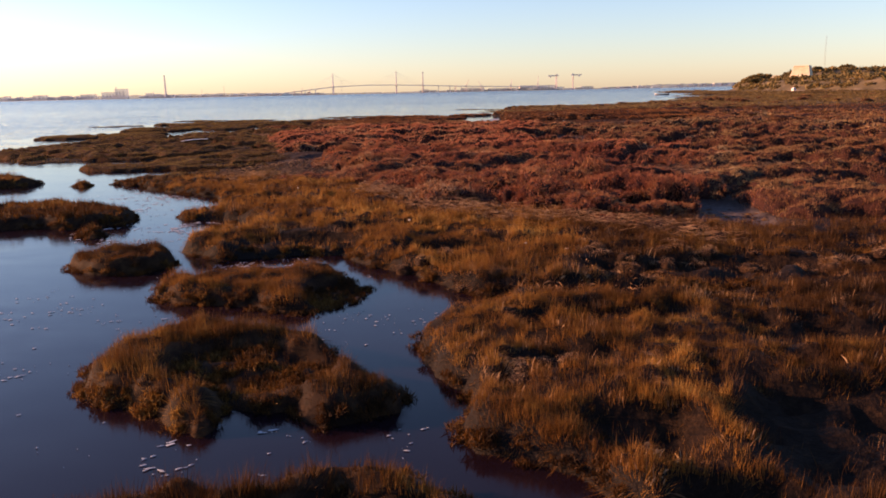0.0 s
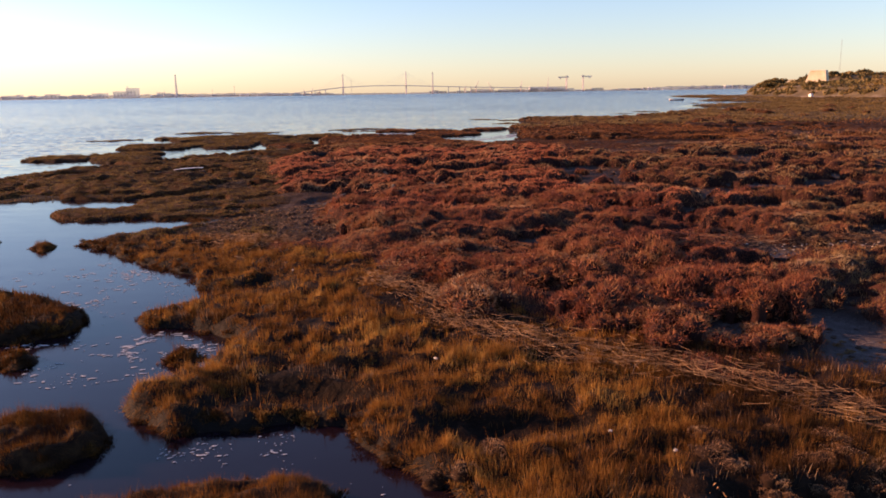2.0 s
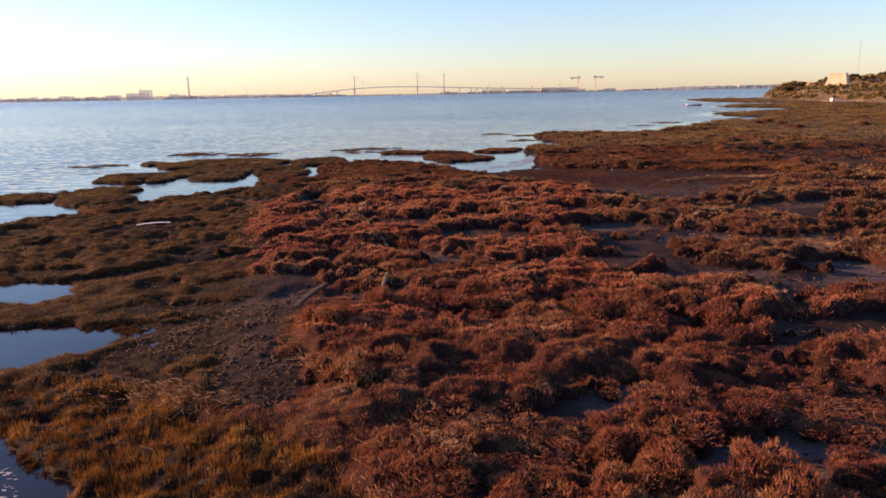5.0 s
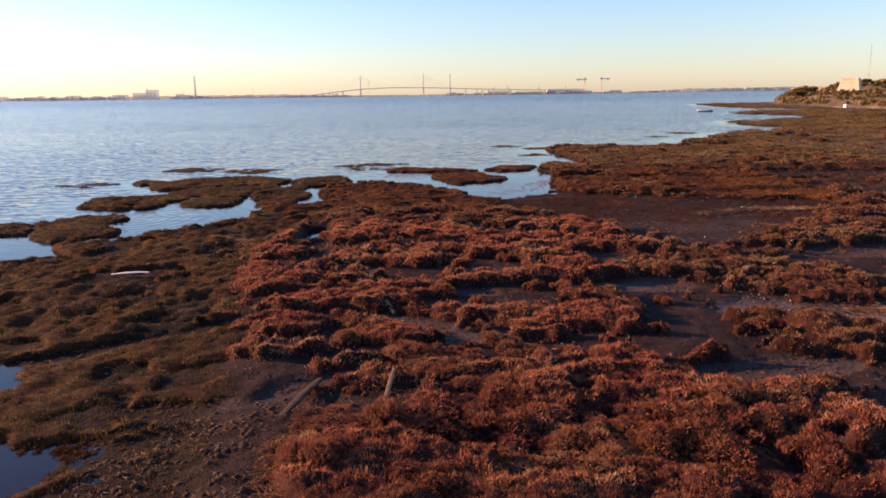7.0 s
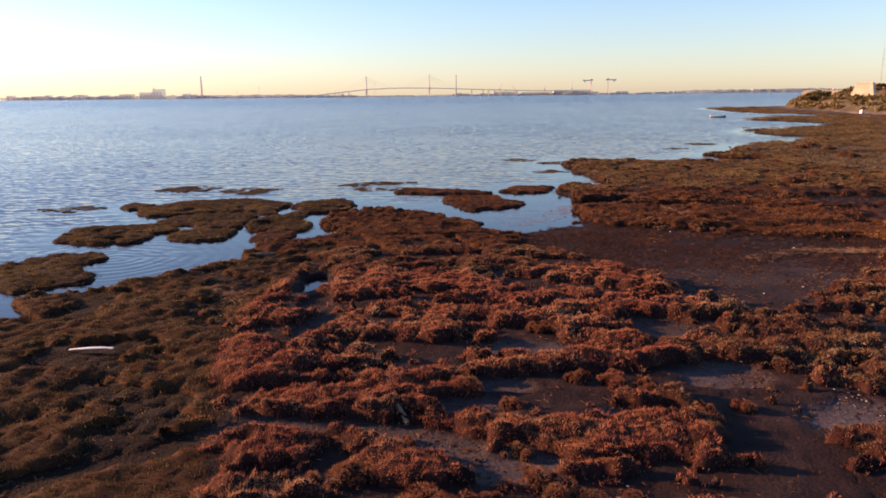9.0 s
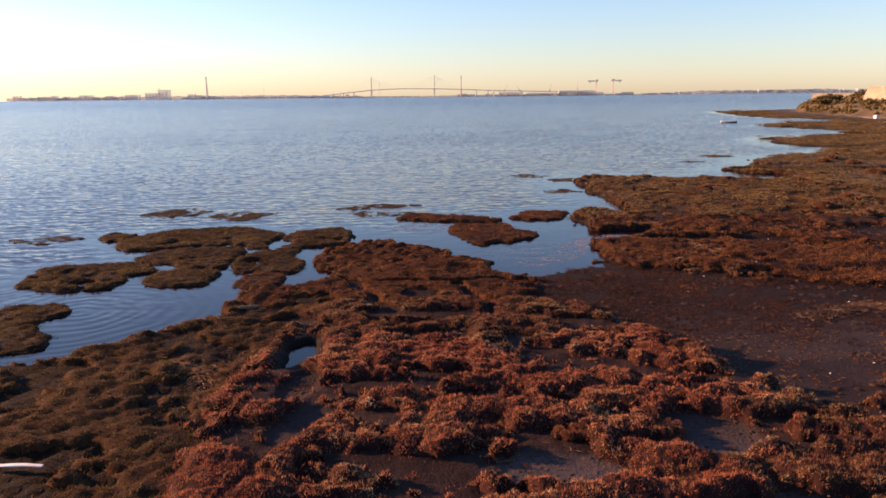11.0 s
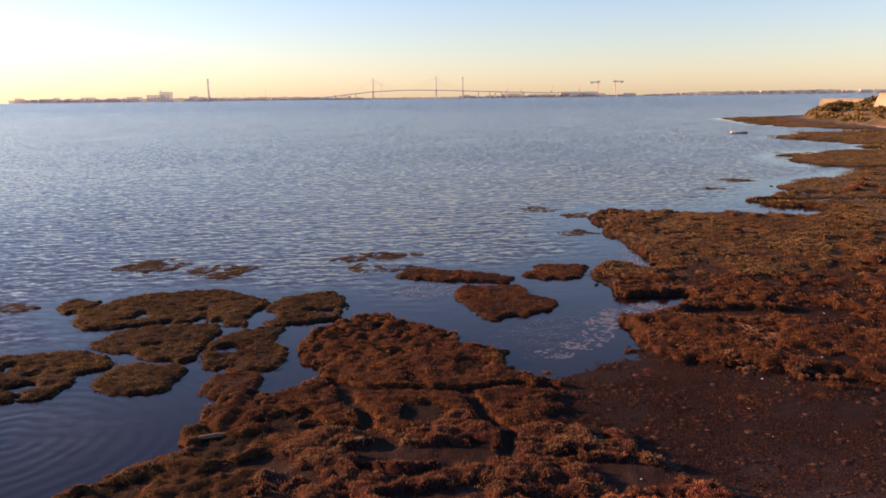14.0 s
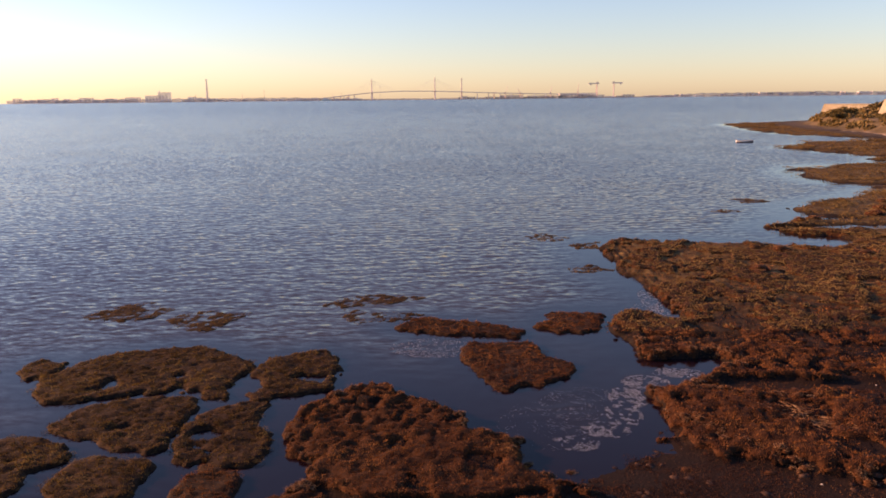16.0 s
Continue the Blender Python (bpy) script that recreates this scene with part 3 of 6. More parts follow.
def grassy(x, y):
    n = 2.2 * fbm(x * 0.6, y * 0.6, 101)
    return smooth(zone_line(x) + n - y, -0.6, 0.8)


def meadow(x, y):
    return np.maximum(grassy(x, y), west_turf(x, y))


def main_height(x, y, d=None):
    shape = np.shape(x)
    x, y = np.atleast_1d(x).ravel().astype(float), np.atleast_1d(y).ravel().astype(float)
    d = main_land(x, y) if d is None else d
    m = mud_mask(x, y)
    cove = smooth(1.3 - np.hypot((x - 3.5) / 4.5, (y - 44.0) / 4.0), 0, 0.8)
    rise = 0.13 + 0.05 * smooth(d, 0.3, 4.0) - (0.085 + 0.03 * smooth(y, 15.5, 17.5) * (1 - smooth(y, 22, 25))) * west_turf(x, y) - 0.07 * m * (1 - 0.8 * west_turf(x, y)) - 0.06 * cove + 0.13 * block(x, y) + 0.5 * smooth(x, 60, 100) * smooth(d, 2, 20)
    return bank_height(d, x, y, rise, 0.025 + 0.0022 * np.clip(y, 0, 100) + 0.8 * cove, (1 - 0.85 * m) * (0.6 + 1.0 * meadow(x, y) * (1 - 0.8 * west_turf(x, y) * smooth(y, 15.5, 17.5) * (1 - 0.7 * smooth(y, 22, 25))) + 1.5 * smooth(y, 43, 48))).reshape(shape)


def steps(*spans):
    """Grid lines: (from, to, spacing) one after another."""
    got = []
    for lo, hi, s in spans:
        got.append(np.arange(lo, hi - 1e-6, s))
    return np.concatenate(got + [[spans[-1][1]]])


def sheet(name, xs, ys, zf, mat, keep_above=None, attributes=None):
    """A height sheet over the lines xs, ys; cells that lie wholly below keep_above are left out."""
    X, Y = np.meshgrid(xs, ys)
    Z = zf(X.ravel(), Y.ravel()).reshape(X.shape)
    idx = np.arange(X.size).reshape(X.shape)
    q = np.stack([idx[:-1, :-1], idx[:-1, 1:], idx[1:, 1:], idx[1:, :-1]], -1).reshape(-1, 4)
    v = np.stack([X.ravel(), Y.ravel(), Z.ravel()], 1)
    if keep_above is not None:
        q = q[v[q, 2].max(1) > keep_above]
        used = np.unique(q)
        back = np.zeros(len(v), dtype=np.int64)
        back[used] = np.arange(len(used))
        v, q = v[used], back[q]
    me = mesh_of(name, v, q, mat)
    me.polygons.foreach_set("use_smooth", np.ones(len(q), dtype=bool))
    for key, f in (attributes or {}).items():
        at = me.attributes.new(key, "FLOAT", "POINT")
        at.data.foreach_set("value", f(v[:, 0].astype(float), v[:, 1].astype(float)).astype(np.float32))
    return me


# ---- the mainland ----
def sand_mask(x, y):
    return smooth(inside(x, y, HILL), -9.0, -3.0) * smooth(y, 120, 160)


HILL = [(104, 276), (112, 300), (130, 330), (150, 352), (200, 372), (300, 380), (300, 100), (118, 110), (103, 150), (97, 185), (99, 230)]
gx = steps((-18, -9, 0.2), (-9, 8, 0.105), (8, 14, 0.18), (14, 34, 0.4), (34, 110, 1.6), (110, 330, 8))
gy = steps((-12, 1.5, 0.22), (1.5, 20, 0.1), (20, 36, 0.15), (36, 56, 0.18), (56, 84, 0.35), (84, 200, 1.2), (200, 420, 4))
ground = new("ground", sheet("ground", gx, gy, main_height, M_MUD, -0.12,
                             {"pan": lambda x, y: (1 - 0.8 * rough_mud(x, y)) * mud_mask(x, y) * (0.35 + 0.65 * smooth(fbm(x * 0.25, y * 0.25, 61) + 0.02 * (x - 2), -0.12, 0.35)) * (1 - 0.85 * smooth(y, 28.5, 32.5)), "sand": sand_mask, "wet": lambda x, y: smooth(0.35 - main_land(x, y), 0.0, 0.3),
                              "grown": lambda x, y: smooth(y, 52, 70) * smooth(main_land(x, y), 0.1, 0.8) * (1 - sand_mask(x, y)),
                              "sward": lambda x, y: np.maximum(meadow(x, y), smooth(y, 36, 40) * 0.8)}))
tagged(ground, "dark brown tidal mud of the salt marsh with bare patches", "ground", kind="structure")

# ---- islets ----
ISLETS = []


def islet_ring(*ring):
    ISLETS.append(list(ring))


islet_ring((-1.75, 2.3), (-1.36, 2.5), (-1.2, 2.64), (-0.96, 2.48), (-0.8, 2.62), (-0.64, 2.74), (-0.41, 2.72), (-0.18, 2.68), (-0.02, 2.58), (0.22, 2.4), (0.3, 1.6), (-1.6, 1.6))
islet_ring((-2.42, 4.05), (-2.38, 4.4), (-2.26, 4.75), (-2.05, 5.05), (-1.66, 5.1), (-1.14, 4.95), (-0.72, 4.45), (-0.46, 4.05), (-0.25, 3.85), (-0.14, 3.7), (-0.15, 3.47), (-0.33, 3.39), (-0.65, 3.27), (-0.81, 3.37),
           (-0.88, 3.54), (-1.04, 3.49), (-1.27, 3.56), (-1.24, 3.31), (-1.34, 3.24), (-1.57, 3.36), (-1.7, 3.52), (-1.92, 3.65), (-2.27, 3.79))
islet_ring((-2.82, 6.08), (-2.8, 6.35), (-2.62, 6.65), (-2.15, 6.9), (-1.55, 7.0), (-1.06, 6.85), (-0.7, 6.4), (-0.64, 6.1), (-0.72, 5.74), (-1.06, 5.53), (-1.3, 5.6), (-1.85, 5.87), (-2.26, 5.85), (-2.53, 5.95))
islet_ring((-4.3, 7.5), (-4.15, 7.75), (-3.95, 8.0), (-3.65, 8.1), (-3.32, 8.0), (-3.12, 7.8), (-3.05, 7.6), (-3.08, 7.45), (-3.23, 7.2), (-3.65, 7.1), (-4.0, 7.25))
islet_ring((-11.0, 11.9), (-8.3, 12.1), (-6.6, 12.05), (-6.1, 11.98), (-5.4, 11.5), (-4.95, 11.3), (-4.8, 10.95), (-4.85, 10.5), (-5.2, 10.2), (-5.6, 10.1), (-6.1, 10.2), (-6.9, 10.05), (-8.5, 10.2), (-11, 10.4))
islet_ring((-5.05, 9.5), (-4.95, 9.68), (-4.7, 9.55), (-4.8, 9.3))
islet_ring((-12.5, 17.3), (-11.0, 17.0), (-10.1, 16.7), (-9.7, 16.5), (-9.1, 16.3), (-9.3, 15.75), (-9.8, 15.5), (-10.3, 15.5), (-12.5, 15.7))
islet_ring((-8.1, 15.55), (-8.0, 15.85), (-7.8, 15.65), (-7.75, 15.25))
islet_ring((-3.25, 9.54), (-3.17, 9.75), (-2.98, 9.6), (-3.08, 9.4))
OUTER, DROWNED = [], []


def outer_ring(*ring):
    OUTER.append(list(ring))


def drowned_ring(*ring):
    DROWNED.append(list(ring))


outer_ring((-17.4, 36.9), (-17.1, 38.3), (-16.2, 39.1), (-15.0, 39.1), (-14.55, 38.5), (-14.9, 37.6), (-14.95, 36.9), (-13.9, 36.0), (-13.5, 35.1), (-14.1, 34.4), (-15.0, 33.75), (-16.2, 34.7))
outer_ring((-19.5, 37.1), (-17.7, 36.9), (-17.2, 36.4), (-16.8, 35.2), (-18.0, 34.8), (-19.6, 35.2))
outer_ring((-18.75, 44.2), (-18.04, 44.9), (-17.29, 45.27), (-16.45, 45.56), (-15.18, 45.06), (-14.14, 44.58), (-14.24, 43.86), (-15.0, 43.37), (-14.54, 42.43), (-14.84, 41.62), (-15.65, 41.29), (-16.65, 41.26), (-18.3, 41.8))
outer_ring((-13.79, 42.45), (-14.0, 43.4), (-13.64, 43.97), (-12.82, 44.23), (-11.85, 44.16), (-11.35, 43.84), (-11.34, 42.95), (-11.62, 42.19), (-12.35, 41.73), (-13.18, 41.86))
outer_ring((-18.56, 49.58), (-18.72, 50.71), (-17.97, 51.12), (-18.15, 51.93), (-17.02, 52.99), (-15.84, 53.56), (-13.9, 53.96), (-12.65, 53.34), (-11.19, 52.31), (-11.02, 51.49), (-11.46, 50.47), (-11.11, 48.9), (-11.59, 48.7),
           (-12.07, 49.35), (-12.78, 49.15), (-13.6, 49.0), (-14.43, 49.25), (-14.9, 48.8), (-15.87, 48.6), (-16.83, 48.3), (-17.67, 48.5))
outer_ring((-15.76, 46.13), (-15.86, 47.31), (-15.21, 47.95), (-14.49, 48.25), (-13.84, 48.6), (-12.9, 48.8), (-12.04, 48.6), (-11.75, 47.72), (-11.82, 46.51), (-11.63, 45.0), (-12.04, 44.65), (-12.79, 44.85), (-13.65, 45.37), (-14.67, 45.61))
outer_ring((-20.11, 50.92), (-19.74, 52.07), (-18.8, 51.9), (-18.5, 51.0), (-19.22, 50.31))
outer_ring((-10.69, 51.02), (-10.42, 52.67), (-9.55, 53.21), (-8.61, 53.59), (-7.91, 52.98), (-7.57, 51.16), (-7.6, 49.82), (-8.16, 49.24), (-9.19, 48.95), (-9.92, 48.4), (-10.16, 49.06), (-9.4, 49.8), (-9.5, 50.4), (-9.95, 50.4))
outer_ring((-11.4, 45.32), (-11.52, 46.52), (-11.01, 47.73), (-10.14, 48.39), (-9.45, 48.28), (-9.44, 47.46), (-9.39, 46.58), (-8.69, 46.03), (-8.42, 44.89), (-8.82, 44.1), (-9.52, 43.98), (-10.27, 44.44), (-10.56, 44.05), (-10.92, 44.25))
outer_ring((-10.1, 42.03), (-10.13, 43.25), (-10.01, 43.8), (-8.93, 43.4), (-8.5, 42.1), (-9.12, 41.67), (-9.74, 41.77))
outer_ring((-5.81, 56.92), (-4.95, 58.29), (-3.51, 58.07), (-1.8, 57.52), (-0.31, 56.46), (-0.34, 55.73), (-2.33, 55.91), (-4.23, 56.19))
outer_ring((-2.79, 53.51), (-2.57, 54.91), (-1.27, 54.73), (0.01, 54.76), (0.55, 53.12), (1.44, 52.3), (1.36, 51.49), (0.24, 50.34), (-0.54, 50.47), (-1.11, 49.95), (-1.67, 50.67))
outer_ring((0.56, 57.33), (1.38, 59.08), (2.59, 59.58), (3.69, 59.1), (3.34, 57.59), (2.5, 56.29), (1.72, 56.49))
drowned_ring((-21.26, 58.22), (-20.63, 60.38), (-19.23, 60.8), (-17.54, 59.75), (-17.84, 58.26), (-19.16, 57.89))
drowned_ring((-17.1, 57.91), (-15.91, 59.51), (-13.37, 59.16), (-13.88, 57.95), (-14.45, 56.26), (-15.7, 56.57))
drowned_ring((-10.04, 60.48), (-8.54, 62.57), (-6.96, 62.88), (-4.97, 62.17), (-6.44, 61.18), (-8.2, 60.49))
drowned_ring((-9.06, 58.6), (-8.1, 59.85), (-6.26, 59.61), (-4.87, 59.01), (-6.08, 58.04), (-7.76, 57.79))
drowned_ring((1.03, 79.9), (2.67, 81.05), (4.26, 79.02), (2.42, 77.69))
drowned_ring((3.06, 68.93), (4.81, 69.9), (5.91, 68.74), (4.21, 68.0))
drowned_ring((4.44, 76.63), (6.25, 77.64), (6.1, 75.13), (4.68, 75.14))
drowned_ring((-24.5, 50.5), (-22.5, 51.7), (-21.0, 51.0), (-22.0, 49.6))
drowned_ring((23.0, 99.9), (24.8, 100.9), (25.8, 98.9), (23.6, 97.5))
drowned_ring((18.6, 91.5), (20.1, 93.1), (20.9, 92.2), (19.4, 90.6))


def islet_height(ring, rise, soft):
    rough, grow = (0.15, 0.1) if len(ring) < 5 and ring[0][1] < 30 else (1.0, 0.0) if ring[0][1] < 30 else (0.9, 0.2 if rise > 0 else 0.35)
    def f(x, y):
        d = inside(x, y, ring) + rough * edge_noise(x, y) + grow
        if len(ring) > 12 and ring[0][1] > 40:
            d = np.minimum(d, 3.0 * (0.25 - fbm(x * 0.75, y * 0.75, 213, 3)))
        return bank_height(d, x, y, rise, soft, 1.1)
    return f


# ---- blades, sprigs and tufts ----
rng = np.random.default_rng(7)


def spread(x0, x1, y0, y1, per_m2):
    n = int((x1 - x0) * (y1 - y0) * per_m2)
    return rng.uniform(x0, x1, n), rng.uniform(y0, y1, n)


def blades(x, y, z, high, wide, lean, bent=False):
    """Grass blades as arrays: bent blades have three faces, the rest one."""
    n = len(x)
    a, b = rng.uniform(0, 2 * np.pi, n), rng.uniform(0, 2 * np.pi, n)
    side = np.stack([np.cos(a), np.sin(a), np.zeros(n)], 1) * (wide / 2)[:, None]
    k = lean * np.abs(rng.normal(0, 1, n)) * high
    tip = np.stack([np.cos(b) * k - 0.05 * high, np.sin(b) * k, high], 1)
    base = np.stack([x, y, z - 0.015], 1)
    if not bent:
        v = np.stack([base - side, base + side, base + tip], 1).reshape(-1, 3)
        return v, np.arange(3 * n).reshape(-1, 3)
    mid = base + tip * [0.32, 0.32, 0.55]
    v = np.stack([base - side, base + side, mid + side * 0.75, mid - side * 0.75, base + tip], 1).reshape(-1, 3)
    o = np.arange(n)[:, None] * 5
    return v, np.concatenate([o + [0, 1, 2], o + [0, 2, 3], o + [3, 2, 4]])


def join(pieces):
    vs, fs, o = [], [], 0
    for v, f in pieces:
        vs.append(v)
        fs.append(f + o)
        o += len(v)
    return np.concatenate(vs), np.concatenate(fs)


def tufted(x, y, keep):
    """Thin a scatter to clumps: noise in two sizes decides what stays."""
    n = fbm(x * 2.2, y * 2.2, 71, 3) + 0.6 * fbm(x * 7.0, y * 7.0, 77, 2) + 0.06
    return n > keep


def grass_arrays(x, y, z, high, wide, bent):
    n = len(x)
    tall = (0.65 + 0.9 * (fbm(x * 1.3, y * 1.3, 91, 3) + 0.3)) * rng.uniform(0.6, 1.25, n)
    return blades(x, y, z, high * np.clip(tall, 0.3, 1.6), wide * rng.uniform(0.6, 1.3, n), 0.28, bent)


def tussocks(x, y, f, limit, each, radius, high, wide, bent, land=None):
    """Fans of blades round tussock centres; at the water's edge they hang over the bank."""
    k = len(x)
    tall = high * np.clip(0.55 + 1.3 * (fbm(x * 1.1, y * 1.1, 91, 3) + 0.35), 0.35, 1.7) * rng.uniform(0.55, 1.3, k)
    ang, rad = rng.uniform(0, 2 * np.pi, (k, each)), np.sqrt(rng.uniform(0, 1, (k, each)))
    size = (radius * rng.uniform(0.6, 1.5, k))[:, None]
    bx, by = (x[:, None] + size * rad * np.cos(ang)).ravel(), (y[:, None] + size * rad * np.sin(ang)).ravel()
    z = f(bx, by)
    slope_x, slope_y = (f(bx + 0.05, by) - z) / 0.05, (f(bx, by + 0.05) - z) / 0.05
    steep = np.clip(np.hypot(slope_x, slope_y) - 0.35, 0, 2.0)
    h = np.repeat(tall, each) * rng.uniform(0.5, 1.2, k * each)
    ok = (z > limit) & (rng.random(len(z)) > (np.maximum(0.93 * spots_mask(HOLLOWS, bx, by), 0.25 * spots_mask(BARE, bx, by)) if len(by) and np.min(by) < 13 else 0.0))
    bx, by, z, h, steep, sx, sy = bx[ok], by[ok], z[ok], h[ok], steep[ok], slope_x[ok], slope_y[ok]
    g = np.maximum(np.hypot(sx, sy), 1e-3)
    fan = (rad * 0.22).ravel()[ok] * h
    out = np.clip(steep * 0.45, 0, 0.9) * h
    n = len(bx)
    dx = np.cos(ang).ravel()[ok] * fan - sx / g * out + rng.normal(0, 0.13, n) * h
    dy = np.sin(ang).ravel()[ok] * fan - sy / g * out + rng.normal(0, 0.13, n) * h
    tip = np.stack([dx, dy, h * np.clip(1 - 0.8 * steep, -0.15, 1)], 1)
    a = rng.uniform(0, 2 * np.pi, n)
    side = np.stack([np.cos(a), np.sin(a), np.zeros(n)], 1) * (wide * rng.uniform(0.6, 1.3, n) / 2)[:, None]
    base = np.stack([bx, by, z - 0.012], 1)
    if not bent:
        return np.stack([base - side, base + side, base + tip], 1).reshape(-1, 3), np.arange(3 * n).reshape(-1, 3)
    mid = base + tip * 0.42 + np.stack([np.zeros(n), np.zeros(n), h * 0.16], 1)
    v = np.stack([base - side, base + side, mid + side * 0.7, base + tip], 1).reshape(-1, 3)
    o = np.arange(n)[:, None] * 4
    return v, np.concatenate([o + [0, 1, 2], o + [0, 2, 3]])


def shrub_arrays(r, sprigs, size, full=True, most=21, swell=0.77, small=0.16, large=0.32):
    """A bushy cushion of several lobes: a heart coloured as inner shade under short upright sprigs. One metre across
    when r is 0.5.
    """
    core_v, core_f, pos, nor = [], [], [], []
    lobes = [(0.0, 0.0, 0.0, 0.5)]
    for _ in range(int(r.integers(most * 2 // 3, most))):
        a, k = r.uniform(0, 2 * math.pi), math.sqrt(r.uniform(0, 1)) * 0.8
        lobes.append((k * math.cos(a), k * math.sin(a) * 0.85, max(0.0, 0.36 * (1 - k * k) + r.uniform(-0.16, 0.16) - 0.4 * (small - 0.16)), r.uniform(small, large)))
    o = 0
    for lx, ly, lz, s in lobes:
        h = s * r.uniform(0.85, 1.25)
        if full:
            for k, (zz, rr) in enumerate(((-0.6, 0.9), (0.25, 0.92))):
                for j in range(5):
                    a = 2 * math.pi * (j + 0.5 * k) / 5
                    w = s * rr * swell * r.uniform(0.85, 1.12)
                    core_v.append((lx + w * math.cos(a), ly + w * math.sin(a), lz + h * zz * swell - (0.3 if k == 0 else 0.0)))
            core_v.append((lx, ly, lz + h * swell))
            for j in range(5):
                a0, a1 = o + j, o + (j + 1) % 5
                core_f += [(a0, a1, a1 + 5), (a0, a1 + 5, a0 + 5), (a0 + 5, a1 + 5, o + 10)]
            o += 11
        n = int(sprigs * s * s / 0.9) + 4
        u, a = r.uniform(-0.15, 1.0, n), r.uniform(0, 2 * np.pi, n)
        c = np.sqrt(1 - u * u)
        d = np.stack([np.cos(a) * c, np.sin(a) * c, u], 1)
        pos.append(np.stack([lx + d[:, 0] * s * 0.86, ly + d[:, 1] * s * 0.86, lz + d[:, 2] * h * 0.86], 1))
        nor.append(d)
    if not full:
        for k, (zz, rr) in enumerate(((-0.3, 0.92), (0.2, 0.8), (0.44, 0.45))):
            for j in range(7):
                a, w = 2 * math.pi * (j + 0.5 * k) / 7, rr * r.uniform(0.7, 0.95)
                core_v.append((w * math.cos(a), w * math.sin(a) * 0.85, zz * r.uniform(0.85, 1.15)))
        core_v.append((0, 0, 0.5))
        for k in (0, 7):
            core_f += [f for j in range(7) for f in ((k + j, k + (j + 1) % 7, k + 7 + (j + 1) % 7), (k + j, k + 7 + (j + 1) % 7, k + 7 + j))]
        core_f += [(14 + j, 14 + (j + 1) % 7, 21) for j in range(7)]
    p, d = np.concatenate(pos), np.concatenate(nor)
    n = len(p)
    d = d * [0.6, 0.6, 0.5] + [0, 0, 0.6] + r.normal(0, 0.40, (n, 3))
    d /= np.linalg.norm(d, axis=1)[:, None]
    side = np.cross(d, r.normal(0, 1, (n, 3)))
    side /= np.linalg.norm(side, axis=1)[:, None]
    ln, wd = size * r.uniform(0.6, 1.6, n)[:, None], size * 0.105 * r.uniform(0.7, 1.4, n)[:, None]
    p = p - d * ln * 0.35
    v = np.stack([p - side * wd, p + side * wd, p + d * ln], 1).reshape(-1, 3)
    return (np.array(core_v), np.array(core_f)), (v, np.arange(3 * n).reshape(-1, 3))


shrub_rng = np.random.default_rng(11)
kinds = [shrub_arrays(shrub_rng, 1600, 0.10, True, 20, 0.62, 0.16, 0.34) for _ in range(12)]
middling = [shrub_arrays(shrub_rng, 420, 0.105, True, 12, 0.80, 0.22, 0.46) for _ in range(12)]
thin = [shrub_arrays(shrub_rng, 260, 0.095, True, 10, 0.82, 0.24, 0.5) for _ in range(10)]
fringe = [shrub_arrays(shrub_rng, 75, 0.34, False) for _ in range(10)]
cushion = [shrub_arrays(shrub_rng, 84, 0.21, False) for _ in range(8)]
coarse = [shrub_arrays(shrub_rng, 95, 0.20, False) for _ in range(8)]


def gather(rows, stock, which):
    got = []
    for px, py, pz, s, high, turn, k in rows:
        v, f = stock[int(k)][which]
        c, n = math.cos(radians(turn)), math.sin(radians(turn))
        high = high or s * 0.6
        got.append((np.stack([px + (v[:, 0] * c - v[:, 1] * n) * s, py + (v[:, 0] * n + v[:, 1] * c) * s, pz + v[:, 2] * high], 1), f))
    return join(got)


def build_islet(ring, label, rise, soft, step, grass, cushions=False):
    r = np.asarray(ring)
    (x0, y0), (x1, y1) = r.min(0) - 0.6, r.max(0) + 0.6
    f = islet_height(ring, rise, soft)
    ob = tagged(new("islet"), label, "islet", "islets off the marsh")
    bank = new("bank", sheet("bank", np.arange(x0, x1, step), np.arange(y0, y1, step), f, M_BANK, -0.15))
    bank.parent = ob
    per, each, radius, high, wide, bent, mat, limit = grass
    x, y = spread(x0, x1, y0, y1, per)
    x, y = x[f(x, y) > -0.05], y[f(x, y) > -0.05]
    if not len(x):
        x, y = r.mean(0)[:1], r.mean(0)[1:]
    v, q = tussocks(x, y, f, limit, each, radius, high, wide, bent)
    g = tagged(new("grass", mesh_of("grass", v, q, mat)), kind="stuff")
    g.parent = ob
    if ring[0][1] < 20:
        x, y = spread(x0, x1, y0, y1, 150)
        z = f(x, y)
        ok = (z > -0.06) & (z < 0.10)
        v, q = gather([(px, py, max(pz - 0.03, -0.03), rng.uniform(0.05, 0.12), 0.1, rng.uniform(0, 360), rng.integers(len(thin))) for px, py, pz in zip(x[ok], y[ok], z[ok])], fringe, 1)
        c = tagged(new("fringe", mesh_of("fringe", v, q, M_DARKGRASS)), kind="stuff")
        c.parent = ob
    if cushions:
        x, y = spread(x0, x1, y0, y1, 4.5)
        z = f(x, y)
        ok = z > 0.05
        v, q = gather([(px, py, pz - 0.05, rng.uniform(0.16, 0.42), 0.09, rng.uniform(0, 360), rng.integers(len(cushion))) for px, py, pz in zip(x[ok], y[ok], z[ok])], cushion, 1)
        c = tagged(new("turf", mesh_of("turf", v, q, mat)), kind="stuff")
        c.parent = ob
    return ob


